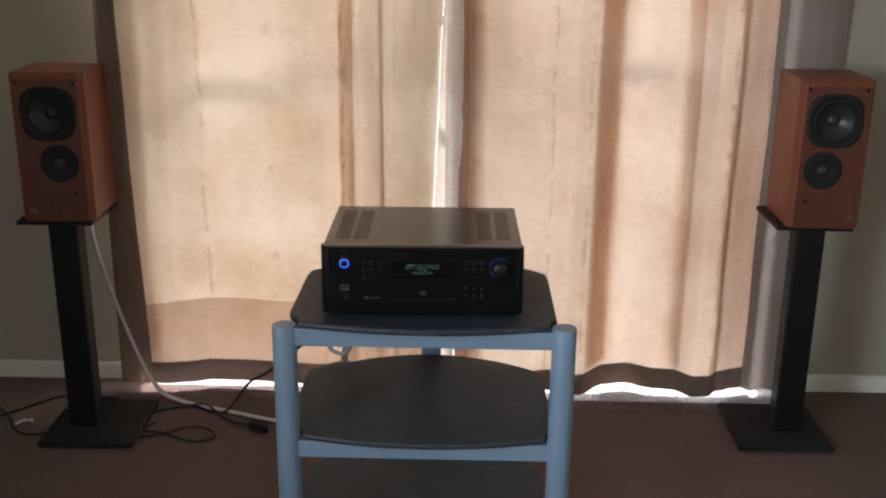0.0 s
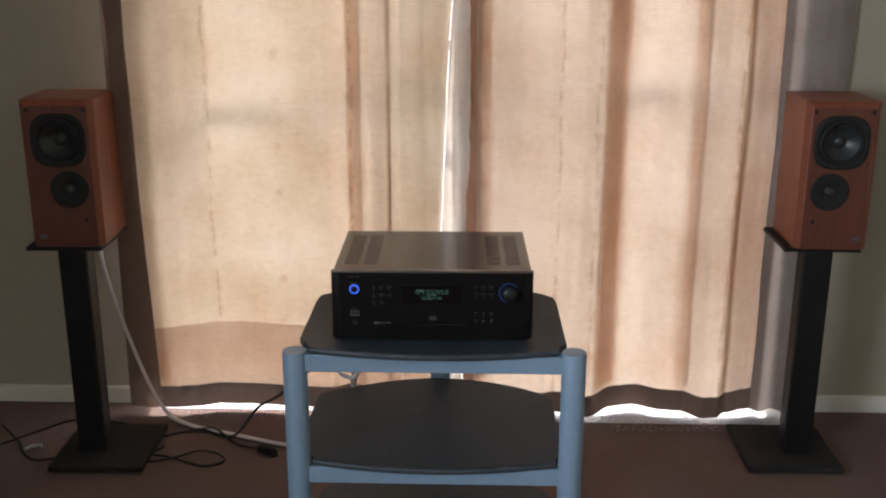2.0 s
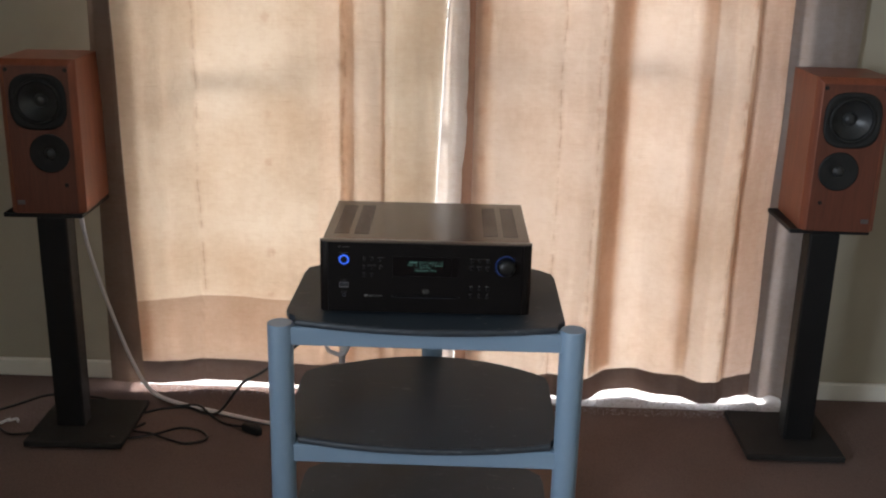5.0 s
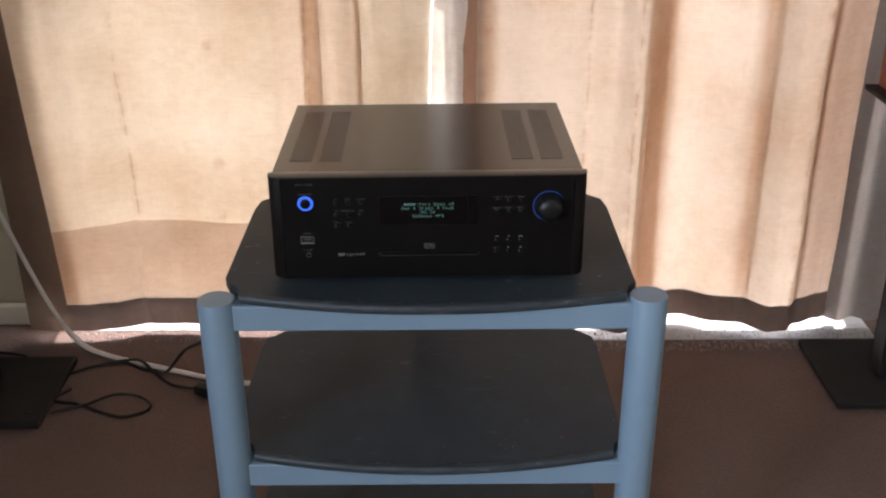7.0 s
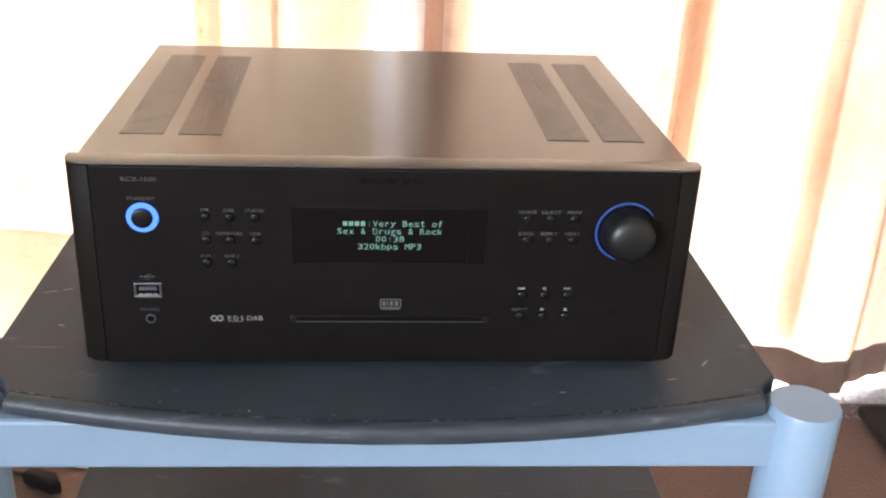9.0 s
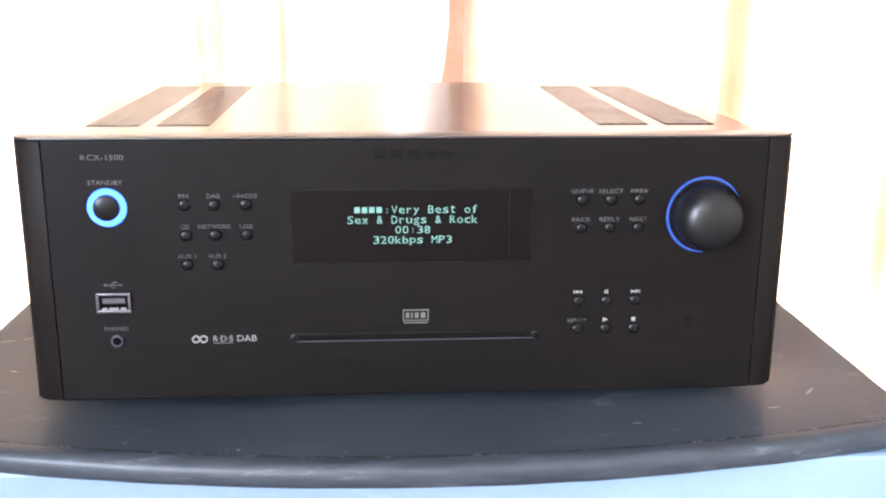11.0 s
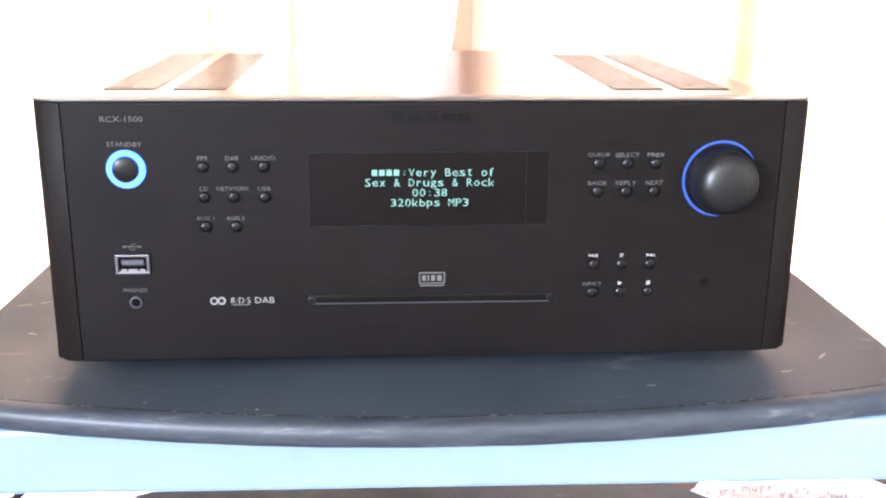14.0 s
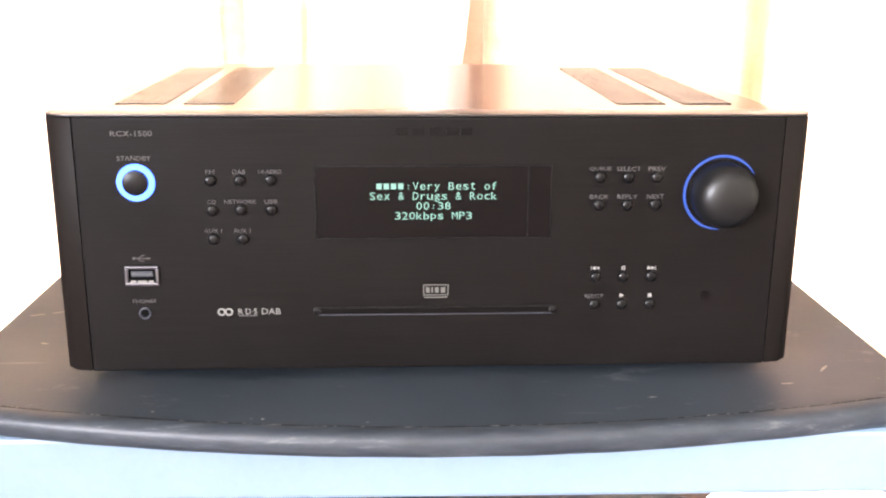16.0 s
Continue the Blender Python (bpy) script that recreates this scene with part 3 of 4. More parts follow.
LINING = [(-1.0, 3.160), (-0.93, 3.152), (-0.84, 3.158), (-0.7, 3.184), (-0.5, 3.186), (-0.3, 3.212), (0.0, 3.206), (0.3, 3.210), (0.6, 3.216), (0.85, 3.206), (1.0, 3.216)]
part("lining", drape(LINING, -0.960, lambda z: inner_edge(z) - 0.004, 0.125, TOP, 60, 60, leaning=0.2), M_LINING, cl, "white lining behind the cloth")
# Extra white sheet, added so that its back throws daylight onto the wall
part("lining", drape([(x, y + 0.014) for x, y in LEFT], -1.002, -0.888, 0.125, TOP, 20, 60), M_LINING, cl, "extra white lining behind the outer edge, bounces daylight onto the wall")
part("lining", drape(LINING, 0.024, 0.985, 0.125, TOP, 60, 60), M_LINING, cr, "white lining behind the cloth")


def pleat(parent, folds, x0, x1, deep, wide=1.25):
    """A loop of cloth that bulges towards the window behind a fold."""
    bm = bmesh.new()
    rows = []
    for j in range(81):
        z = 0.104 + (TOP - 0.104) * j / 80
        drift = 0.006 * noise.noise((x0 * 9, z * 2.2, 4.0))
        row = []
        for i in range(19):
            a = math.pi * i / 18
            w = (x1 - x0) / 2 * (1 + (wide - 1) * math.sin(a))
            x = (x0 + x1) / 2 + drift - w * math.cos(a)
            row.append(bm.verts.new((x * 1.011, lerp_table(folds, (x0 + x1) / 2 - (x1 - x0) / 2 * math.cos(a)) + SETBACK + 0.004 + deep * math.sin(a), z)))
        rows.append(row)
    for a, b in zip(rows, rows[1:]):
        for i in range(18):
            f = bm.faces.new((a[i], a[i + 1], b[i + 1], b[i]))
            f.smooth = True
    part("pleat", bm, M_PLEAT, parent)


# Unseen loops, added behind the cloth where its folds should look darker
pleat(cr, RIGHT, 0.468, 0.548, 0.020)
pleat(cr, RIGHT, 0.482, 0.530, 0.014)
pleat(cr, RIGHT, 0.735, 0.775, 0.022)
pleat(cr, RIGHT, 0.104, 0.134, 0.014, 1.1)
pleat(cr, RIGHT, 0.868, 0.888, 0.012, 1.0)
# This loop only softens the dark border of the side edge
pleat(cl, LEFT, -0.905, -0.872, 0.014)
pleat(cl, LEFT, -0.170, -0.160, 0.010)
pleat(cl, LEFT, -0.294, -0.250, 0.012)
part("lining", drape([(x, y + 0.016) for x, y in LINING], -0.158, lambda z: inner_edge(z) - 0.006, 0.125, TOP, 16, 60), M_LINING, cl, "doubled edge of the white lining")
nt_ = thing("net_curtain", "grey lining hanging in narrow folds beside the curtain", "curtain")
part("cloth", drape(NET, 0.985, 1.19, 0.022, TOP, 60, 60), M_SHEER, nt_)
rod = thing("curtain_rail", "plain white curtain rail over the glass door", "curtain rail")
part("rail", box(-1.1, 1.25, 3.165, 3.205, TOP, TOP + 0.03, 0.004), M_ALU, rod)
for x in (-1.0, 0.06, 1.1):
    part("bracket", box(x - 0.012, x + 0.012, 3.205, WALL, TOP + 0.002, TOP + 0.028, 0.002), M_ALU, rod)

# ---------------------------------------------------------------- loudspeakers on stands


def speaker_stand(x, y, turn, off, top_off, group):
    s = thing("speaker_stand", "tall black steel loudspeaker stand with square plates", "speaker stand", (x, y, 0), turn, group)
    part("base_plate", box(-0.137, 0.137, -0.140, 0.140, 0.006, 0.024, 0.003), M_PLATE, s)
    for sx in (-0.115, 0.115):
        for sy in (-0.12, 0.12):
            part("foot", lathe([(0.004, 0.0), (0.010, 0.003), (0.010, 0.006)], Matrix.Translation((sx, sy, 0)), 12), M_RUBBER, s)
    part("column", box(off - 0.041, off + 0.041, -0.048, 0.012, 0.024, 0.648, 0.006), M_BLACK, s)
    # Added strip; its brown paints the warm reflection on the column's side
    part("sheen_strip", box(off - 0.036, off + 0.036, 0.012, 0.030, 0.03, 0.64, 0.005), M_SHEEN, s, "added strip coloured as the brown sheen of the column side")
    part("top_plate", box(top_off - 0.106, top_off + 0.106, -0.053, 0.172, 0.648, 0.660, 0.002), M_BLACK, s)
    return s


def loudspeaker(x, y, turn, inner, group):
    """inner: +1 or -1, the side to which the small driver is set."""
    s = thing("loudspeaker", "cherry veneered bookshelf loudspeaker with bare black drivers", "loudspeaker", (x, y, 0.660), turn, group)
    w, d, h = 0.099, 0.113, 0.410
    bm = box(-w, w, -d, d, 0.0, h)
    lips = [e for e in bm.edges if all(v.co.y < 0 for v in e.verts) and max(v.co.z for v in e.verts) > h / 2]
    bmesh.ops.bevel(bm, geom=lips, offset=0.015, segments=1, profile=0.5, affect="EDGES")
    rest = [e for e in bm.edges if len(e.link_faces) == 2 and e.calc_face_angle(0) > 0.5]
    bmesh.ops.bevel(bm, geom=rest, offset=0.0018, segments=2, profile=0.5, affect="EDGES")
    bm.normal_update()
    front = max((q for q in bm.faces if q.normal.y < -0.99), key=lambda q: q.calc_area())
    rim = [v.co.copy() for v in front.verts]
    bmesh.ops.delete(bm, geom=[front], context="FACES_ONLY")
    part("cabinet", bm, M_CHERRY, s)
    bm = bmesh.new()
    outer = [bm.verts.new(c) for c in rim]
    hole = [bm.verts.new((0.0595 * math.cos(2 * math.pi * k / 48), -d, 0.300 + 0.0595 * math.sin(2 * math.pi * k / 48))) for k in range(48)]
    loops = [bm.edges.new((ring[k], ring[(k + 1) % len(ring)])) for ring in (outer, hole) for k in range(len(ring))]
    bmesh.ops.triangle_fill(bm, edges=loops, use_beauty=True, normal=(0, -1, 0))
    part("baffle", bm, M_BAFFLE, s, "darker front baffle")
    f = -d

    def at(px, pz, out=0.0):
        return facing(px, f - out, pz)
    part("woofer_frame", lathe([(0.0600, -0.004, 1.0), (0.0605, 0.0025, 1.0), (0.0620, 0.0035, 0.95), (0.0665, 0.0050, 0.72), (0.0715, 0.0045, 0.66), (0.0735, 0.0025, 0.66), (0.0738, 0.0, 0.66)], at(0, 0.300), 56, 0.66, False), M_RUBBER, s, smooth=50)
    part("woofer_surround", lathe([(0.0612, 0.002), (0.0600, 0.0065), (0.0560, 0.0088), (0.0515, 0.0065), (0.0500, 0.0005)], at(0, 0.300), 48, 1.0, False), M_RUBBER, s, smooth=60)
    part("woofer_cone", lathe([(0.0502, 0.0005), (0.040, -0.0085), (0.029, -0.0170), (0.0180, -0.0235)], at(0, 0.300), 48, 1.0, False), M_CONE, s, smooth=60)
    part("dust_cap", lathe([(0.0185, -0.0235), (0.0160, -0.0170), (0.0105, -0.0130), (0.005, -0.0112), (0.0, -0.0108)], at(0, 0.300), 32), M_CONE, s, smooth=60)
    tx = 0.019 * inner
    part("tweeter_plate", lathe([(0.052, 0.0), (0.052, 0.003), (0.049, 0.0045), (0.030, 0.0035), (0.018, 0.0015), (0.015, 0.001)], at(tx, 0.164), 44), M_RUBBER, s)
    part("tweeter_dome", lathe([(0.015, 0.001), (0.0135, 0.005), (0.009, 0.0085), (0.004, 0.010), (0.0, 0.0102)], at(tx, 0.164), 32), M_CONE, s)
    for k in range(4):
        a = math.pi / 4 + k * math.pi / 2
        part("screw", lathe([(0.003, 0.004), (0.003, 0.0055), (0.0, 0.006)], at(tx + 0.044 * math.cos(a), 0.164 + 0.044 * math.sin(a)), 8), M_BLACK, s)
    for hx, hz in ((-0.076, 0.383), (0.076, 0.383), (0.056 * inner, 0.078)):
        part("grille_socket", lathe([(0.0055, 0.0), (0.0055, 0.002), (0.0035, 0.0024), (0.0032, 0.0006), (0.0, 0.0006)], at(hx, hz), 16), M_RUBBER, s)
    part("badge", box(-0.068 * inner - 0.010, -0.068 * inner + 0.010, f - 0.0015, f, 0.024, 0.036, 0.0005), M_STEEL, s, "small worn silver badge")
    part("terminal_plate", box(-0.035, 0.035, d, d + 0.004, 0.06, 0.13, 0.001), M_RUBBER, s)
    return s


speaker_stand(-1.0, 2.905, 1, -0.036, -0.055, "pair of speaker stands")
speaker_stand(1.031, 2.962, -0.5, 0.028, 0.036, "pair of speaker stands")
loudspeaker(-1.047, 2.968, 3.5, 1, "pair of loudspeakers")
loudspeaker(1.084, 3.010, -1.5, -1, "pair of loudspeakers")

# ---------------------------------------------------------------- hi-fi rack
RX, PY, HALF = 0.0055, 2.170, 0.2985
rack = thing("hifi_rack", "grey blue tubular hi-fi rack with three black shelves", "hi-fi rack", (RX, PY, 0))


def post(x, y, top):
    bm = lathe([(0.0245, 0.0), (0.0262, 0.003), (0.0262, top - 0.003), (0.0250, top)], Matrix.Translation((x, y, 0)), 40)
    return part("post", bm, M_GREY, rack, smooth=40)


post(-HALF, 0, 0.637)
post(HALF, 0, 0.640)
post(0.0, 0.475, 0.60)


def shelf_outline(wide=0.0):
    """wide: how much further the board reaches on its first side."""
    o = []
    for i in range(25):                       # bowed front edge
        t = -1 + 2 * i / 24
        o.append((0.262 * t, -0.033 + 0.036 * t * t))
    for i in range(1, 9):                     # hollow round the post
        a = radians(190 - 73 * i / 8)
        o.append((HALF + 0.031 * math.cos(a), 0.031 * math.sin(a)))
    o += [(0.284, 0.05), (0.284, 0.30), (0.279, 0.335), (0.252, 0.362)]
    for i in range(1, 12):
        t = 1 - i / 6
        o.append((0.255 * t, 0.362 + 0.085 * (1 - t * t)))
    o += [(-0.258 - wide, 0.362), (-0.289 - wide, 0.335), (-0.294 - wide, 0.30), (-0.294 - wide, 0.05)]
    for i in range(8):
        a = radians(63 - 73 * i / 8)
        o.append((-HALF + 0.031 * math.cos(a), 0.031 * math.sin(a)))
    return o


def edging(z):
    """A half-round strip that follows the bowed front edge."""
    bm = bmesh.new()
    rows = []
    for i in range(49):
        t = -1 + 2 * i / 48
        x, y = 0.264 * t, -0.0334 + 0.036 * t * t
        n = Vector((0.072 * t / 0.264, -1.0, 0)).normalized()
        wob = 0.0004 * noise.noise((t * 9, z * 7, 1.0))
        row = []
        for k in range(11):
            a = radians(-90 + 18 * k)
            c, q = abs(math.cos(a)), math.sin(a)
            f = (c ** 3 + abs(q) ** 3) ** (-1 / 3)      # squared half-round
            row.append(bm.verts.new((x + n.x * 0.0098 * c * f, y + n.y * 0.0098 * c * f, z + (0.0076 + wob) * q * f)))
        rows.append(row)
    for a, b in zip(rows, rows[1:]):
        for k in range(10):
            bm.faces.new((a[k], b[k], b[k + 1], a[k + 1]))
        bm.faces.new((a[10], b[10], b[0], a[0]))
    bm.faces.new(rows[0])
    bm.faces.new(rows[-1][::-1])
    bmesh.ops.recalc_face_normals(bm, faces=bm.faces)
    return bm


def joint_line(z):
    """A narrow, ragged groove full of dust between board and edging."""
    bm = bmesh.new()
    prev = None
    for i in range(261):
        t = -1 + 2 * i / 260
        x, y = 0.262 * t, -0.033 + 0.036 * t * t
        w = 0.0007 + 0.0006 * noise.noise((t * 60, z, 0)) + 0.0005 * noise.noise((t * 17, z, 4))
        pair = [bm.verts.new((x, y + 0.0001, z + 0.0003)), bm.verts.new((x, y + 0.0004 + max(0.0003, w), z + 0.0003))]
        if prev:
            bm.faces.new((prev[0], pair[0], pair[1], prev[1]))
        prev = pair
    return bm


for top in (0.646, 0.381, 0.116):
    shelf = part("shelf", prism(shelf_outline(0.0 if top > 0.6 else 0.012), top - 0.0148, top, 0.0012, 1), M_BOARD, rack, "black board shelf with a bowed front edge", smooth=35)
    part("joint", joint_line(top), M_LINT, shelf, "dusty joint behind the edging")
    part("edging", edging(top - 0.0072), M_VINYL, shelf, "rounded vinyl strip along the front edge", smooth=60)
    part("front_bar", box(-HALF + 0.02, HALF - 0.02, -0.012, 0.012, top - 0.054, top - 0.0146, 0.003), M_GREY, rack)
    for sx in (-1, 1):
        bm = box(-0.008, 0.008, 0.0, 0.50, top - 0.045, top - 0.0150, 0.002)
        bmesh.ops.transform(bm, matrix=Matrix.Translation((sx * (HALF - 0.012), 0.015, 0)) @ Matrix.Rotation(math.atan2(sx * (HALF - 0.03), 0.45), 4, "Z"), verts=bm.verts)
        part("side_bar", bm, M_GREY, rack)

# pale scratches by the side edge of the top shelf
for sx, sy, ln, turn in ((-0.279, 0.152, 0.011, 0.3), (-0.266, 0.157, 0.009, 0.5), (-0.255, 0.096, 0.007, -0.4), (0.236, 0.045, 0.012, 0.9), (0.205, 0.022, 0.008, 0.2), (0.12, 0.004, 0.006, 0.1)):
    bm = bmesh.new()
    ring = []
    for k in range(12):
        a = 2 * math.pi * k / 12
        px, py = ln / 2 * math.cos(a), 0.0009 * math.sin(a) * (1 + 0.8 * noise.noise((k * 1.7, sx * 40, 0)))
        ring.append(bm.verts.new((sx + px * math.cos(turn) - py * math.sin(turn), sy + px * math.sin(turn) + py * math.cos(turn), 0.6463)))
    bm.faces.new(ring)
    part("scratch", bm, M_SCRATCH, rack, "pale scratch in the board")

# ---------------------------------------------------------------- receiver
FY, Z0, Z1 = 2.200, 0.655, 0.803
rc = thing("receiver", "black hi-fi network CD receiver, switched on, on the rack", "receiver", (0.0005, FY, 0.646), 0.8)
H0, H1 = Z0 - 0.646, Z1 - 0.646
o = [(-0.2155, 0.022), (-0.2155, 0.014), (-0.2135, 0.007), (-0.208, 0.002), (-0.1985, 0.0005), (-0.1985, 0.022)]
part("end_cap", prism(o, H0, H1, 0.0008, 1), M_GLOSS, rc, "gloss black rounded end cap", smooth=50)
part("end_cap", prism([(-x, y) for x, y in o[::-1]], H0, H1, 0.0008, 1), M_GLOSS, rc, "gloss black rounded end cap", smooth=50)
part("front_panel", box(-0.1980, 0.1980, 0.0, 0.020, H0, H1, 0.0010), M_FACE, rc, "brushed black aluminium front")
# chassis with lid
part("chassis", box(-0.2110, 0.2110, 0.0225, 0.340, H0 + 0.002, H1 - 0.0055, 0.001), M_BLACK, rc)
lid = box(-0.2122, 0.2122, 0.0232, 0.342, H1 - 0.0052, H1 - 0.0025, 0.0006)
part("lid", lid, M_LID, rc, "brushed dark metal lid")
o = [(-0.2155, 0.0215), (-0.2155, 0.013), (-0.2138, 0.0075), (-0.2090, 0.0030), (-0.2000, 0.0012)]
o = o + [(-x, y) for x, y in o[::-1]]
part("front_strip", prism(o, H1 + 0.0002, H1 + 0.0016, 0.0005, 2), M_STRIP, rc, "brushed strip along the top of the front", smooth=40)
for vx in (-0.178, -0.1365, 0.1335, 0.1755):
    vent = part("vent", box(vx - 0.0155, vx + 0.0155, 0.0745, 0.304, H1 - 0.0025, H1 - 0.0020), M_VENT, rc, "black slotted ventilation grille")
    slats = bmesh.new()
    for k in range(84):
        yy = 0.0765 + k * 0.0027
        box(vx - 0.0150, vx + 0.0150, yy, yy + 0.0012, H1 - 0.0020, H1 - 0.00185, bm=slats)
    part("slats", slats, M_LID, vent)
for sx in (-0.16, 0.16):
    for sy in (0.05, 0.29):
        part("foot", lathe([(0.019, 0.0), (0.021, 0.002), (0.021, H0 + 0.004)], Matrix.Translation((sx, sy, 0)), 24), M_RUBBER, rc)


def onfront(x, z, out=0.0):
    return facing(x, -out, z - 0.646)


def print_on(name, text, x, z, h, w=None, material=None, parent=None, label=""):
    return part(name, lettering(text, x, -0.0004, z - 0.646, h, w), material or M_PRINT, parent or rc, label)


# power key with its ring
part("power_ring", lathe([(0.0072, 0.0), (0.0074, 0.0012), (0.0100, 0.0012), (0.0106, 0.0)], onfront(-0.1655, 0.7668), 48), M_RING, rc, "glowing blue ring")
part("power_key", lathe([(0.0071, 0.0), (0.0070, 0.0022), (0.0060, 0.0028), (0.0, 0.0024)], onfront(-0.1655, 0.7668), 40), M_BUTTON, rc, smooth=50)
print_on("model_lettering", "RCX-1500", -0.166, 0.7942, 0.0030, 0.0226)
print_on("key_lettering", "STANDBY", -0.1655, 0.7805, 0.0026, 0.0185)
PRESS = [("FM", -0.1245, 0.768, 0.0050), ("DAB", -0.1085, 0.768, 0.0072), ("i-RADIO", -0.0915, 0.768, 0.0128), ("CD", -0.1245, 0.751, 0.0048), ("NETWORK", -0.1085, 0.751, 0.0178), ("USB", -0.0915, 0.751, 0.0072), ("AUX 1", -0.1245, 0.7343, 0.0098), ("AUX 2", -0.1080, 0.7343, 0.0098), ("QUEUE", 0.0938, 0.769, 0.0125), ("SELECT", 0.1100, 0.769, 0.0138), ("PREV", 0.1262, 0.769, 0.0098), ("BACK", 0.0938, 0.753, 0.0106), ("REPLY", 0.1100, 0.753, 0.0116), ("NEXT", 0.1262, 0.753, 0.0098), ("EJECT", 0.0938, 0.6935, 0.0110)]
for text, bx, bz, w in PRESS:
    part("button", lathe([(0.0032, 0.0), (0.0032, 0.0012), (0.0027, 0.0019), (0.0012, 0.0023), (0.0, 0.0023)], onfront(bx, bz), 20), M_BUTTON, rc, smooth=50)
    print_on("key_lettering", text, bx, bz + 0.0048, 0.0024, w)


def symbol(tris, x, z, s, parent=rc, material=M_PRINT2):
    """Flat transport signs out of triangles and bars."""
    bm = bmesh.new()
    for pts in tris:
        bm.faces.new([bm.verts.new((x + px * s, -0.0004, z - 0.646 + pz * s)) for px, pz in pts])
    return part("sign", bm, material, parent)


LEFT_T = [(-0.5, 0.0), (0.5, -0.5), (0.5, 0.5)]
RIGHT_T = [(-0.5, -0.5), (0.5, 0.0), (-0.5, 0.5)]
SIGNS = [(0.0938, 0.7102, [[(a - 0.5, b) for a, b in LEFT_T], [(a + 0.5, b) for a, b in LEFT_T], [(-1.2, -0.5), (-1.0, -0.5), (-1.0, 0.5), (-1.2, 0.5)]]),
         (0.1100, 0.7102, [[(-0.45, -0.5), (-0.12, -0.5), (-0.12, 0.5), (-0.45, 0.5)], [(0.12, -0.5), (0.45, -0.5), (0.45, 0.5), (0.12, 0.5)]]),
         (0.1265, 0.7102, [[(a - 0.5, b) for a, b in RIGHT_T], [(a + 0.5, b) for a, b in RIGHT_T], [(1.0, -0.5), (1.2, -0.5), (1.2, 0.5), (1.0, 0.5)]]),
         (0.1100, 0.6935, [[(-0.6, -0.6), (0.7, 0.0), (-0.6, 0.6)]]),
         (0.1265, 0.6935, [[(-0.5, -0.5), (0.5, -0.5), (0.5, 0.5), (-0.5, 0.5)]])]
for bx, bz, tris in SIGNS:
    part("button", lathe([(0.0032, 0.0), (0.0032, 0.0012), (0.0027, 0.0019), (0.0012, 0.0023), (0.0, 0.0023)], onfront(bx, bz), 20), M_BUTTON, rc, smooth=50)
    symbol(tris, bx, bz + 0.0052, 0.0023)

# memory socket and phones socket
us = part("usb_socket", box(-0.1750, -0.1564, -0.0004, 0.0, 0.7074 - 0.646, 0.7186 - 0.646), M_HOLLOW, rc, "steel framed socket")
for x0, x1, z0, z1 in ((-0.1752, -0.1562, 0.7172, 0.7188), (-0.1752, -0.1562, 0.7072, 0.7090), (-0.1752, -0.1734, 0.7090, 0.7172), (-0.1580, -0.1562, 0.7090, 0.7172)):
    part("frame", box(x0, x1, -0.0018, 0.0, z0 - 0.646, z1 - 0.646, 0.0005), M_STEEL, us)
part("tongue", box(-0.1718, -0.1596, -0.0011, -0.0004, 0.7126 - 0.646, 0.7158 - 0.646, 0.0002), M_CONTACT, us, "grey contact tongue")
part("tongue_edge", box(-0.1716, -0.1598, -0.0015, -0.0011, 0.7140 - 0.646, 0.7145 - 0.646), M_EMBLEM, us)
for x0, x1 in ((-0.1722, -0.1692), (-0.1683, -0.1631), (-0.1622, -0.1592)):
    part("lower_lip", box(x0, x1, -0.0015, -0.0004, 0.7090 - 0.646, 0.7103 - 0.646, 0.0002), M_PRINT2, us, "bright folded lower lip")
symbol([[(-2.2, -0.12), (2.0, -0.12), (2.0, 0.12), (-2.2, 0.12)], [(2.0, -0.4), (2.8, 0.0), (2.0, 0.4)], [(-2.6, -0.35), (-1.9, -0.35), (-1.9, 0.35), (-2.6, 0.35)], [(-0.6, 0.1), (0.3, 0.75), (1.2, 0.75), (1.2, 0.95), (0.2, 0.95), (-0.9, 0.1)], [(-1.2, -0.1), (-0.3, -0.9), (0.9, -0.9), (0.9, -0.7), (-0.2, -0.7), (-0.9, -0.1)]], -0.1655, 0.7232, 0.0019, material=M_PRINT)
ph = part("phones_socket", lathe([(0.0035, 0.0), (0.0035, 0.0012), (0.0029, 0.0015), (0.0024, 0.0010), (0.0024, 0.0004)], onfront(-0.1655, 0.6905), 28), M_CONTACT, rc, "round socket with a grey rim")
part("opening", lathe([(0.0026, 0.0005), (0.0, 0.00055)], onfront(-0.1655, 0.6905), 20), M_HOLLOW, ph)
print_on("key_lettering", "PHONES", -0.1655, 0.6978, 0.0023, 0.0130)

# small printed marks, drawn as plain shapes
for cx in (-0.1222, -0.1180):
    part("printed_mark", lathe([(0.0014, 0.0002), (0.0014, 0.0006), (0.0023, 0.0006), (0.0023, 0.0002)], onfront(cx, 0.6908), 24, 1.0, False), M_PRINT2, rc)
print_on("printed_mark", "R·D·S", -0.1072, 0.6910, 0.0036, 0.0108, M_PRINT2)
part("printed_mark", box(-0.1125, -0.1022, -0.0005, 0.0, 0.6881 - 0.646, 0.6885 - 0.646), M_PRINT, rc)
print_on("printed_mark", "DAB", -0.0938, 0.6910, 0.0036, 0.0108, M_PRINT2)
dm = part("disc_mark", box(-0.0062, 0.0085, -0.0004, 0.0, 0.6980 - 0.646, 0.7064 - 0.646, 0.0001), M_FACE, rc, "small pale disc emblem drawn in outline")
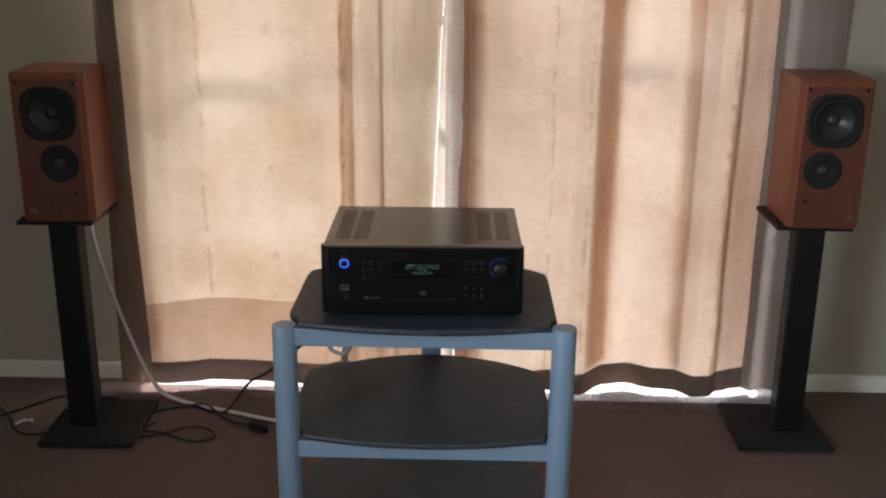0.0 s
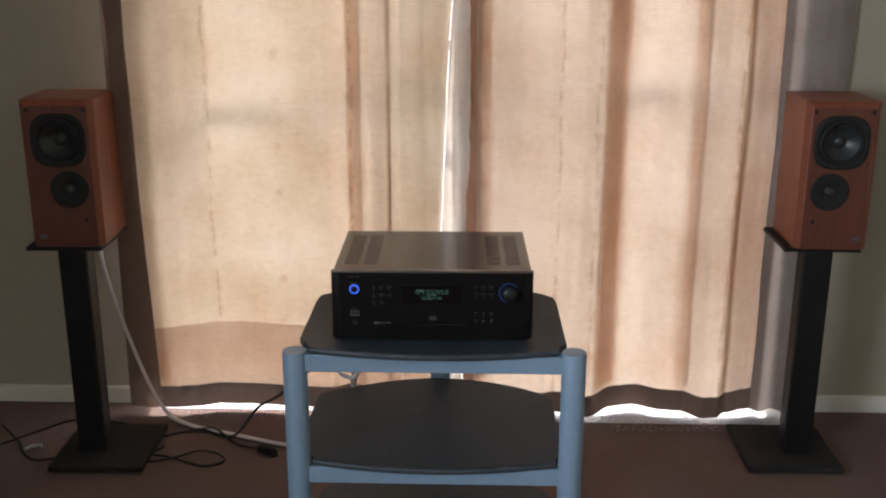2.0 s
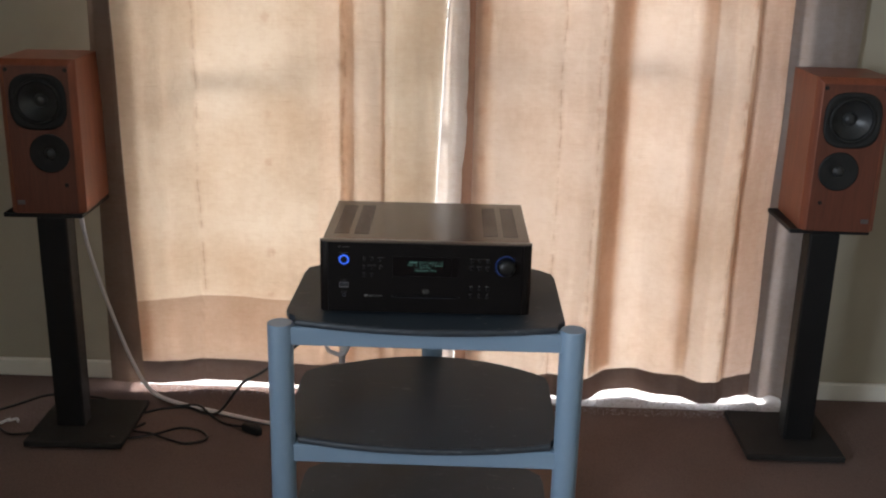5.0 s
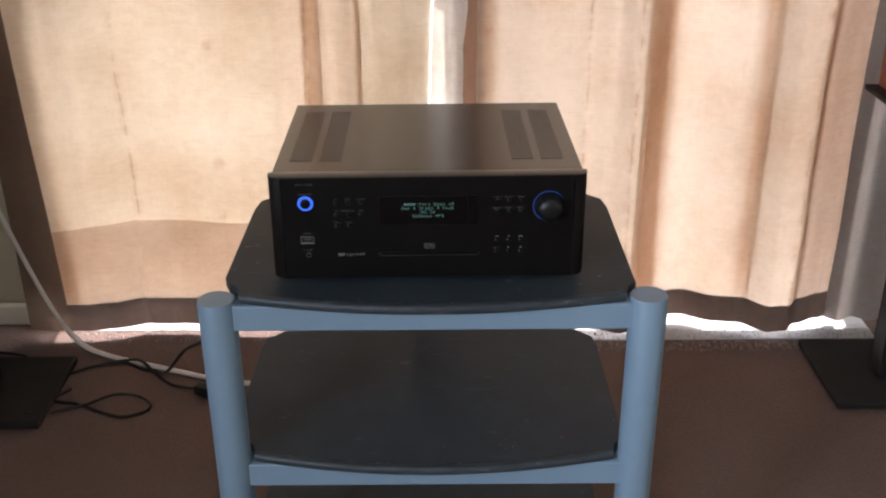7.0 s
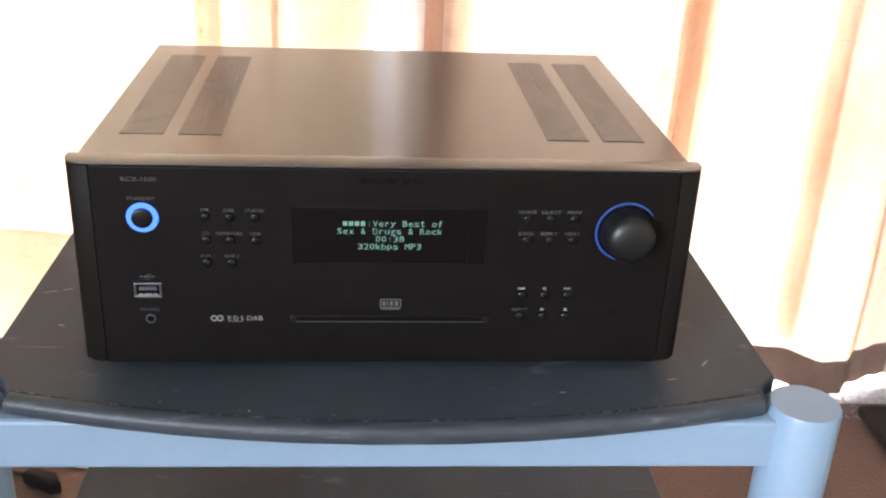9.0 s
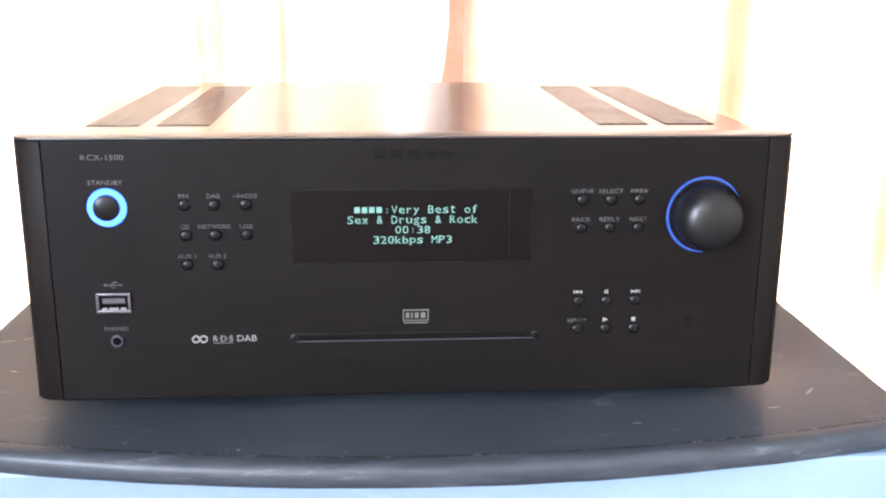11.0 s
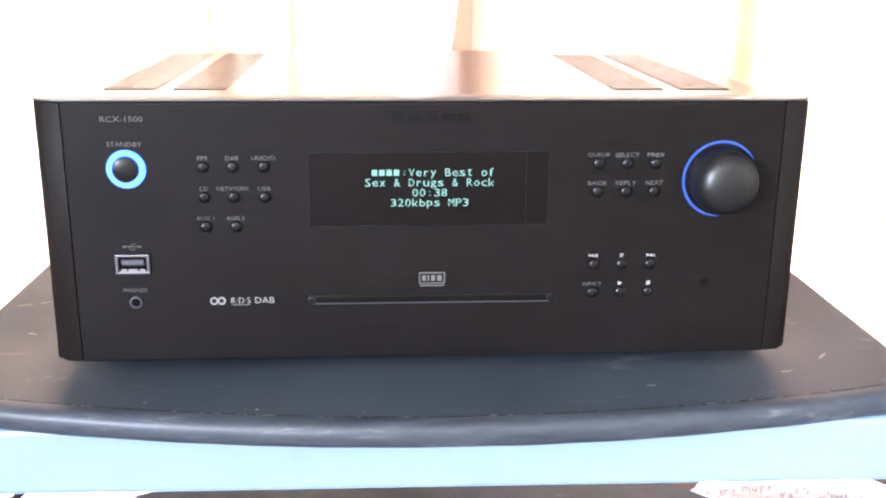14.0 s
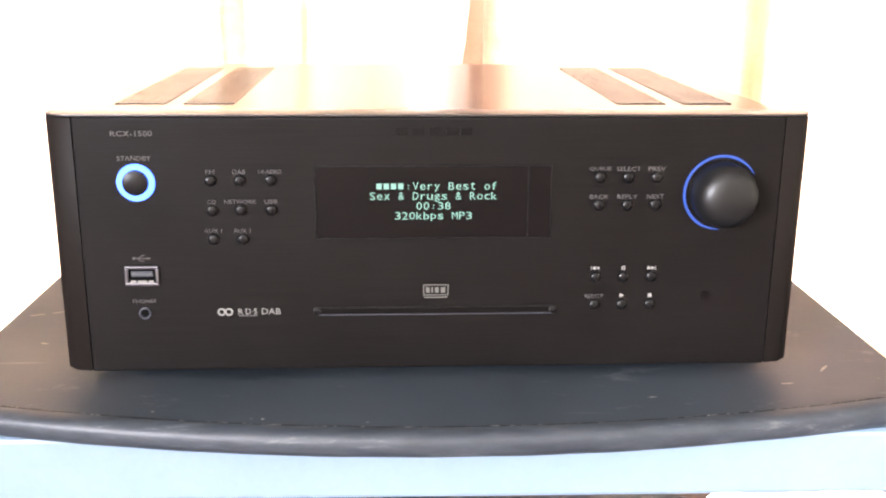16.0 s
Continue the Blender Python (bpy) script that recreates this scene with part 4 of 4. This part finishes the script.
for b in ((-0.0062, 0.0085, 0.7058, 0.7064), (-0.0062, 0.0085, 0.6998, 0.7003), (-0.0062, -0.0056, 0.7003, 0.7058), (0.0079, 0.0085, 0.7003, 0.7058), (-0.0046, -0.0024, 0.7014, 0.7046), (-0.0015, -0.0005, 0.7014, 0.7046), (0.0006, 0.0028, 0.7014, 0.7046), (0.0040, 0.0066, 0.7014, 0.7046), (-0.0056, 0.0079, 0.6983, 0.6990)):
    part("disc_mark_bar", box(b[0], b[1], -0.0006, -0.0004, b[2] - 0.646, b[3] - 0.646), M_EMBLEM, dm)
for k, wx in enumerate((-0.0185, -0.0095, 0.0, 0.0095, 0.0175)):
    part("raised_mark", box(wx - 0.0032, wx + 0.0032, -0.0006, 0.0, 0.7928 - 0.646, 0.7972 - 0.646, 0.0002), M_LOGO, rc)

# display
dp = part("display", box(-0.0665, 0.0530, -0.0006, 0.0, 0.7345 - 0.646, 0.7755 - 0.646, 0.0003), M_DISPLAY, rc, "black display with green lettering")


def shown(text, column, row, pitch=0.00403, h=0.0044):
    """Letters set in equal cells, as on a dot display."""
    whole = bmesh.new()
    for i, ch in enumerate(text):
        if ch == " ":
            continue
        low = ch in "aceomnrsuvxz"
        tail = ch in "gpy"
        hh = h * (0.74 if low else 0.34 if ch == "." else 0.55 if ch == ":" else 1.0 if not tail else 0.98)
        zz = row - h / 2 + hh / 2 - (h * 0.24 if tail else 0) + (h * 0.12 if ch == ":" else 0)
        w = pitch * (0.24 if ch == ":" else 0.62 if ch in "tfr" else 0.80)
        bm = lettering(ch, -0.0367 + (column + i + 0.5) * pitch, -0.0011, zz - 0.646, hh, w)
        me = bpy.data.meshes.new("glyph")
        bm.to_mesh(me)
        bm.free()
        whole.from_mesh(me)
        bpy.data.meshes.remove(me)
    return part("display_text", whole, M_TEXT, dp)


for k in range(4):
    part("display_bar", box(-0.0365 + (k + 1) * 0.00403, -0.0335 + (k + 1) * 0.00403, -0.0011, -0.0009, 0.7627 - 0.646, 0.7660 - 0.646), M_TEXT, dp)
shown(":Very Best of", 5, 0.7645)
shown("Sex & Drugs & Rock", 0, 0.7588)
shown("00:38", 6.5, 0.7531)
shown("320kbps MP3", 3.5, 0.7474)
for name, b in (("bezel", (-0.0672, -0.0665, 0.7342, 0.7758)), ("bezel", (0.0530, 0.0536, 0.7342, 0.7758)), ("bezel", (0.0660, 0.0666, 0.7345, 0.7755)), ("bezel", (-0.0665, 0.0666, 0.7339, 0.7345)), ("bezel", (-0.0665, 0.0666, 0.7755, 0.7761))):
    part(name, box(b[0], b[1], -0.0009, 0.0, b[2] - 0.646, b[3] - 0.646, 0.0002), M_BUTTON, dp)
part("blank_panel", box(0.0536, 0.0660, -0.0005, 0.0, 0.7345 - 0.646, 0.7755 - 0.646), M_DISPLAY, dp, "blank dark end of the window")

# disc slot
slot = part("disc_slot", box(-0.0685, 0.0710, -0.0004, 0.0, 0.6880 - 0.646, 0.6932 - 0.646, 0.0001), M_BUTTON, rc, "long narrow disc slot")
# No slot is cut; a flat dark strip paints its shaded gap
part("slot_gap", box(-0.0660, 0.0685, -0.0007, -0.0004, 0.6889 - 0.646, 0.6922 - 0.646), M_LOGO, slot)
part("slot_lip", box(-0.0665, 0.0690, -0.0012, -0.0004, 0.6882 - 0.646, 0.6888 - 0.646, 0.0002), M_CONTACT, slot, "thin pale lower lip")
part("slot_lip", box(-0.0665, 0.0690, -0.0010, -0.0004, 0.6923 - 0.646, 0.6929 - 0.646, 0.0002), M_BUTTON, slot)
for x in (-0.0672, 0.0697):
    part("slot_end", lathe([(0.0025, 0.0003), (0.0025, 0.0010), (0.0016, 0.0013), (0.0012, 0.0006), (0.0, 0.0006)], onfront(x, 0.6905), 20), M_BUTTON, slot, "rounded end of the slot")

# volume knob with the lit arc round it
KX, KZ = 0.1640, 0.7597
arc = bmesh.new()
prev = None
for i in range(49):
    a = radians(31 + (271 - 31) * i / 48)
    thin = min(1.0, i / 8, (48 - i) / 8) ** 0.5
    ring = [arc.verts.new((KX + r * math.cos(a), -hgt, KZ - 0.646 + r * math.sin(a))) for r, hgt in ((0.0212 - 0.0007 * thin, 0.0004), (0.0212 - 0.0005 * thin, 0.0010), (0.0212 + 0.0007 * thin, 0.0010), (0.0212 + 0.0009 * thin, 0.0004))]
    if prev:
        for k in range(3):
            arc.faces.new((prev[k], prev[k + 1], ring[k + 1], ring[k]))
    prev = ring
part("volume_arc", arc, M_ARC, rc, "thin glowing blue arc")
part("volume_knob", lathe([(0.0184, 0.0), (0.0184, 0.004), (0.0181, 0.010), (0.0170, 0.0145), (0.0146, 0.0178), (0.0108, 0.0198), (0.006, 0.0208), (0.0, 0.0211)], onfront(KX, KZ), 56), M_KNOB, rc, smooth=60)
part("remote_window", lathe([(0.003, 0.0), (0.003, 0.0003), (0.0, 0.0003)], onfront(0.160, 0.698), 20), M_DISPLAY, rc)

# ---------------------------------------------------------------- cables


def cable(name, label, material, radius, *points, flat=1.0):
    return tagged(mesh_object(name, tube(points, radius, flat=flat), material, 60), label, "cable")


cable("speaker_cable", "flat white speaker cable trailing over the carpet", M_WHITECABLE, 0.0056, (-1.03, 3.088, 0.75), (-1.055, 3.115, 0.64), (-1.045, 3.105, 0.54), (-1.02, 3.10, 0.43), (-0.98, 3.10, 0.285), (-0.93, 3.10, 0.133), (-0.88, 3.10, 0.036), (-0.805, 3.075, 0.008), (-0.647, 3.014, 0.006), (-0.485, 2.955, 0.006), (-0.40, 2.95, 0.006), (-0.31, 2.955, 0.02), (-0.25, 2.86, 0.10), (-0.235, 2.72, 0.32), (-0.222, 2.655, 0.385), (-0.19, 2.60, 0.60), (-0.17, 2.555, 0.70), flat=1.5)
cable("audio_cable", "short white cable hanging behind the receiver", M_WHITECABLE, 0.0058, (-0.20, 2.555, 0.70), (-0.26, 2.63, 0.50), (-0.268, 2.655, 0.39), (-0.245, 2.66, 0.362), (-0.215, 2.655, 0.375), (-0.19, 2.63, 0.50), (-0.16, 2.555, 0.69))
cable("power_cable", "black power cable running down from the receiver", M_BLACKCABLE, 0.0038, (0.02, 2.555, 0.70), (-0.05, 2.59, 0.62), (-0.25, 2.62, 0.47), (-0.414, 2.60, 0.337), (-0.48, 2.63, 0.285), (-0.58, 2.82, 0.12), (-0.655, 2.99, 0.012), (-0.70, 3.015, 0.005), (-0.752, 3.045, 0.005), (-0.82, 3.03, 0.005), (-0.908, 2.985, 0.005), (-1.0, 3.075, 0.005), (-1.10, 3.10, 0.005), (-1.195, 3.099, 0.005), (-1.259, 3.035, 0.005), (-1.36, 2.92, 0.005))
cable("power_lead", "thin black lead lying in a figure of eight", M_BLACKCABLE, 0.0036, (-0.845, 2.93, 0.005), (-0.868, 2.885, 0.005), (-0.81, 2.868, 0.005), (-0.745, 2.835, 0.005), (-0.69, 2.816, 0.005), (-0.642, 2.847, 0.005), (-0.67, 2.893, 0.005), (-0.73, 2.897, 0.011), (-0.79, 2.855, 0.011), (-0.86, 2.835, 0.006), (-0.90, 2.80, 0.027))
pl_ = thing("power_plug", "black moulded plug with its lead on the carpet", "plug")
part("plug_body", prism([(-0.545, 2.924), (-0.50, 2.905), (-0.488, 2.882), (-0.505, 2.876), (-0.553, 2.905)], 0.001, 0.028, 0.006, 2), M_RUBBER, pl_)
part("lead", tube([(-0.80, 3.04, 0.005), (-0.72, 3.045, 0.012), (-0.67, 3.0, 0.006), (-0.614, 2.946, 0.006), (-0.545, 2.915, 0.012)], 0.004), M_BLACKCABLE, pl_)
cable("wall_lead", "black lead looping over the carpet by the wall", M_BLACKCABLE, 0.0035, (-1.40, 3.06, 0.005), (-1.30, 2.95, 0.005), (-1.262, 2.885, 0.005), (-1.20, 2.838, 0.005), (-1.12, 2.86, 0.005))
cable("white_tie", "short twisted white cable end on the carpet", M_WHITECABLE, 0.004, (-1.262, 2.90, 0.005), (-1.245, 2.925, 0.007), (-1.238, 2.905, 0.012), (-1.225, 2.93, 0.006), (-1.215, 2.915, 0.005))

# ---------------------------------------------------------------- frayed carpet edge
random.seed(7)


def frayed_edge():
    """Loose yarn ends that lie over the sill where the carpet was cut."""
    bm = bmesh.new()
    for x0, x1, edge, count in ((-0.93, 0.04, SILL_L, 700), (0.06, OPEN_R, SILL_R, 1500)):
        for _ in range(count):
            x, y = random.uniform(x0, x1), edge + random.uniform(-0.055, 0.05)
            a, ln, w = random.gauss(-1.5, 0.75), random.uniform(0.005, 0.016), random.uniform(0.0005, 0.0012)
            h = random.uniform(0.002, 0.006)
            d, n = Vector((math.cos(a), math.sin(a), 0)), Vector((-math.sin(a), math.cos(a), 0))
            p = Vector((x, y, 0.0015))
            v = [bm.verts.new(q) for q in (p + n * w, p - n * w, p + d * ln * 0.5 - n * w + Vector((0, 0, h)), p + d * ln * 0.5 + n * w + Vector((0, 0, h)), p + d * ln)]
            bm.faces.new((v[0], v[1], v[2], v[3]))
            bm.faces.new((v[3], v[2], v[4]))
    return bm


tagged(mesh_object("carpet_fringe", frayed_edge(), M_FRAY), "pale frayed yarn ends along the cut carpet edge", "carpet fringe", kind="stuff")
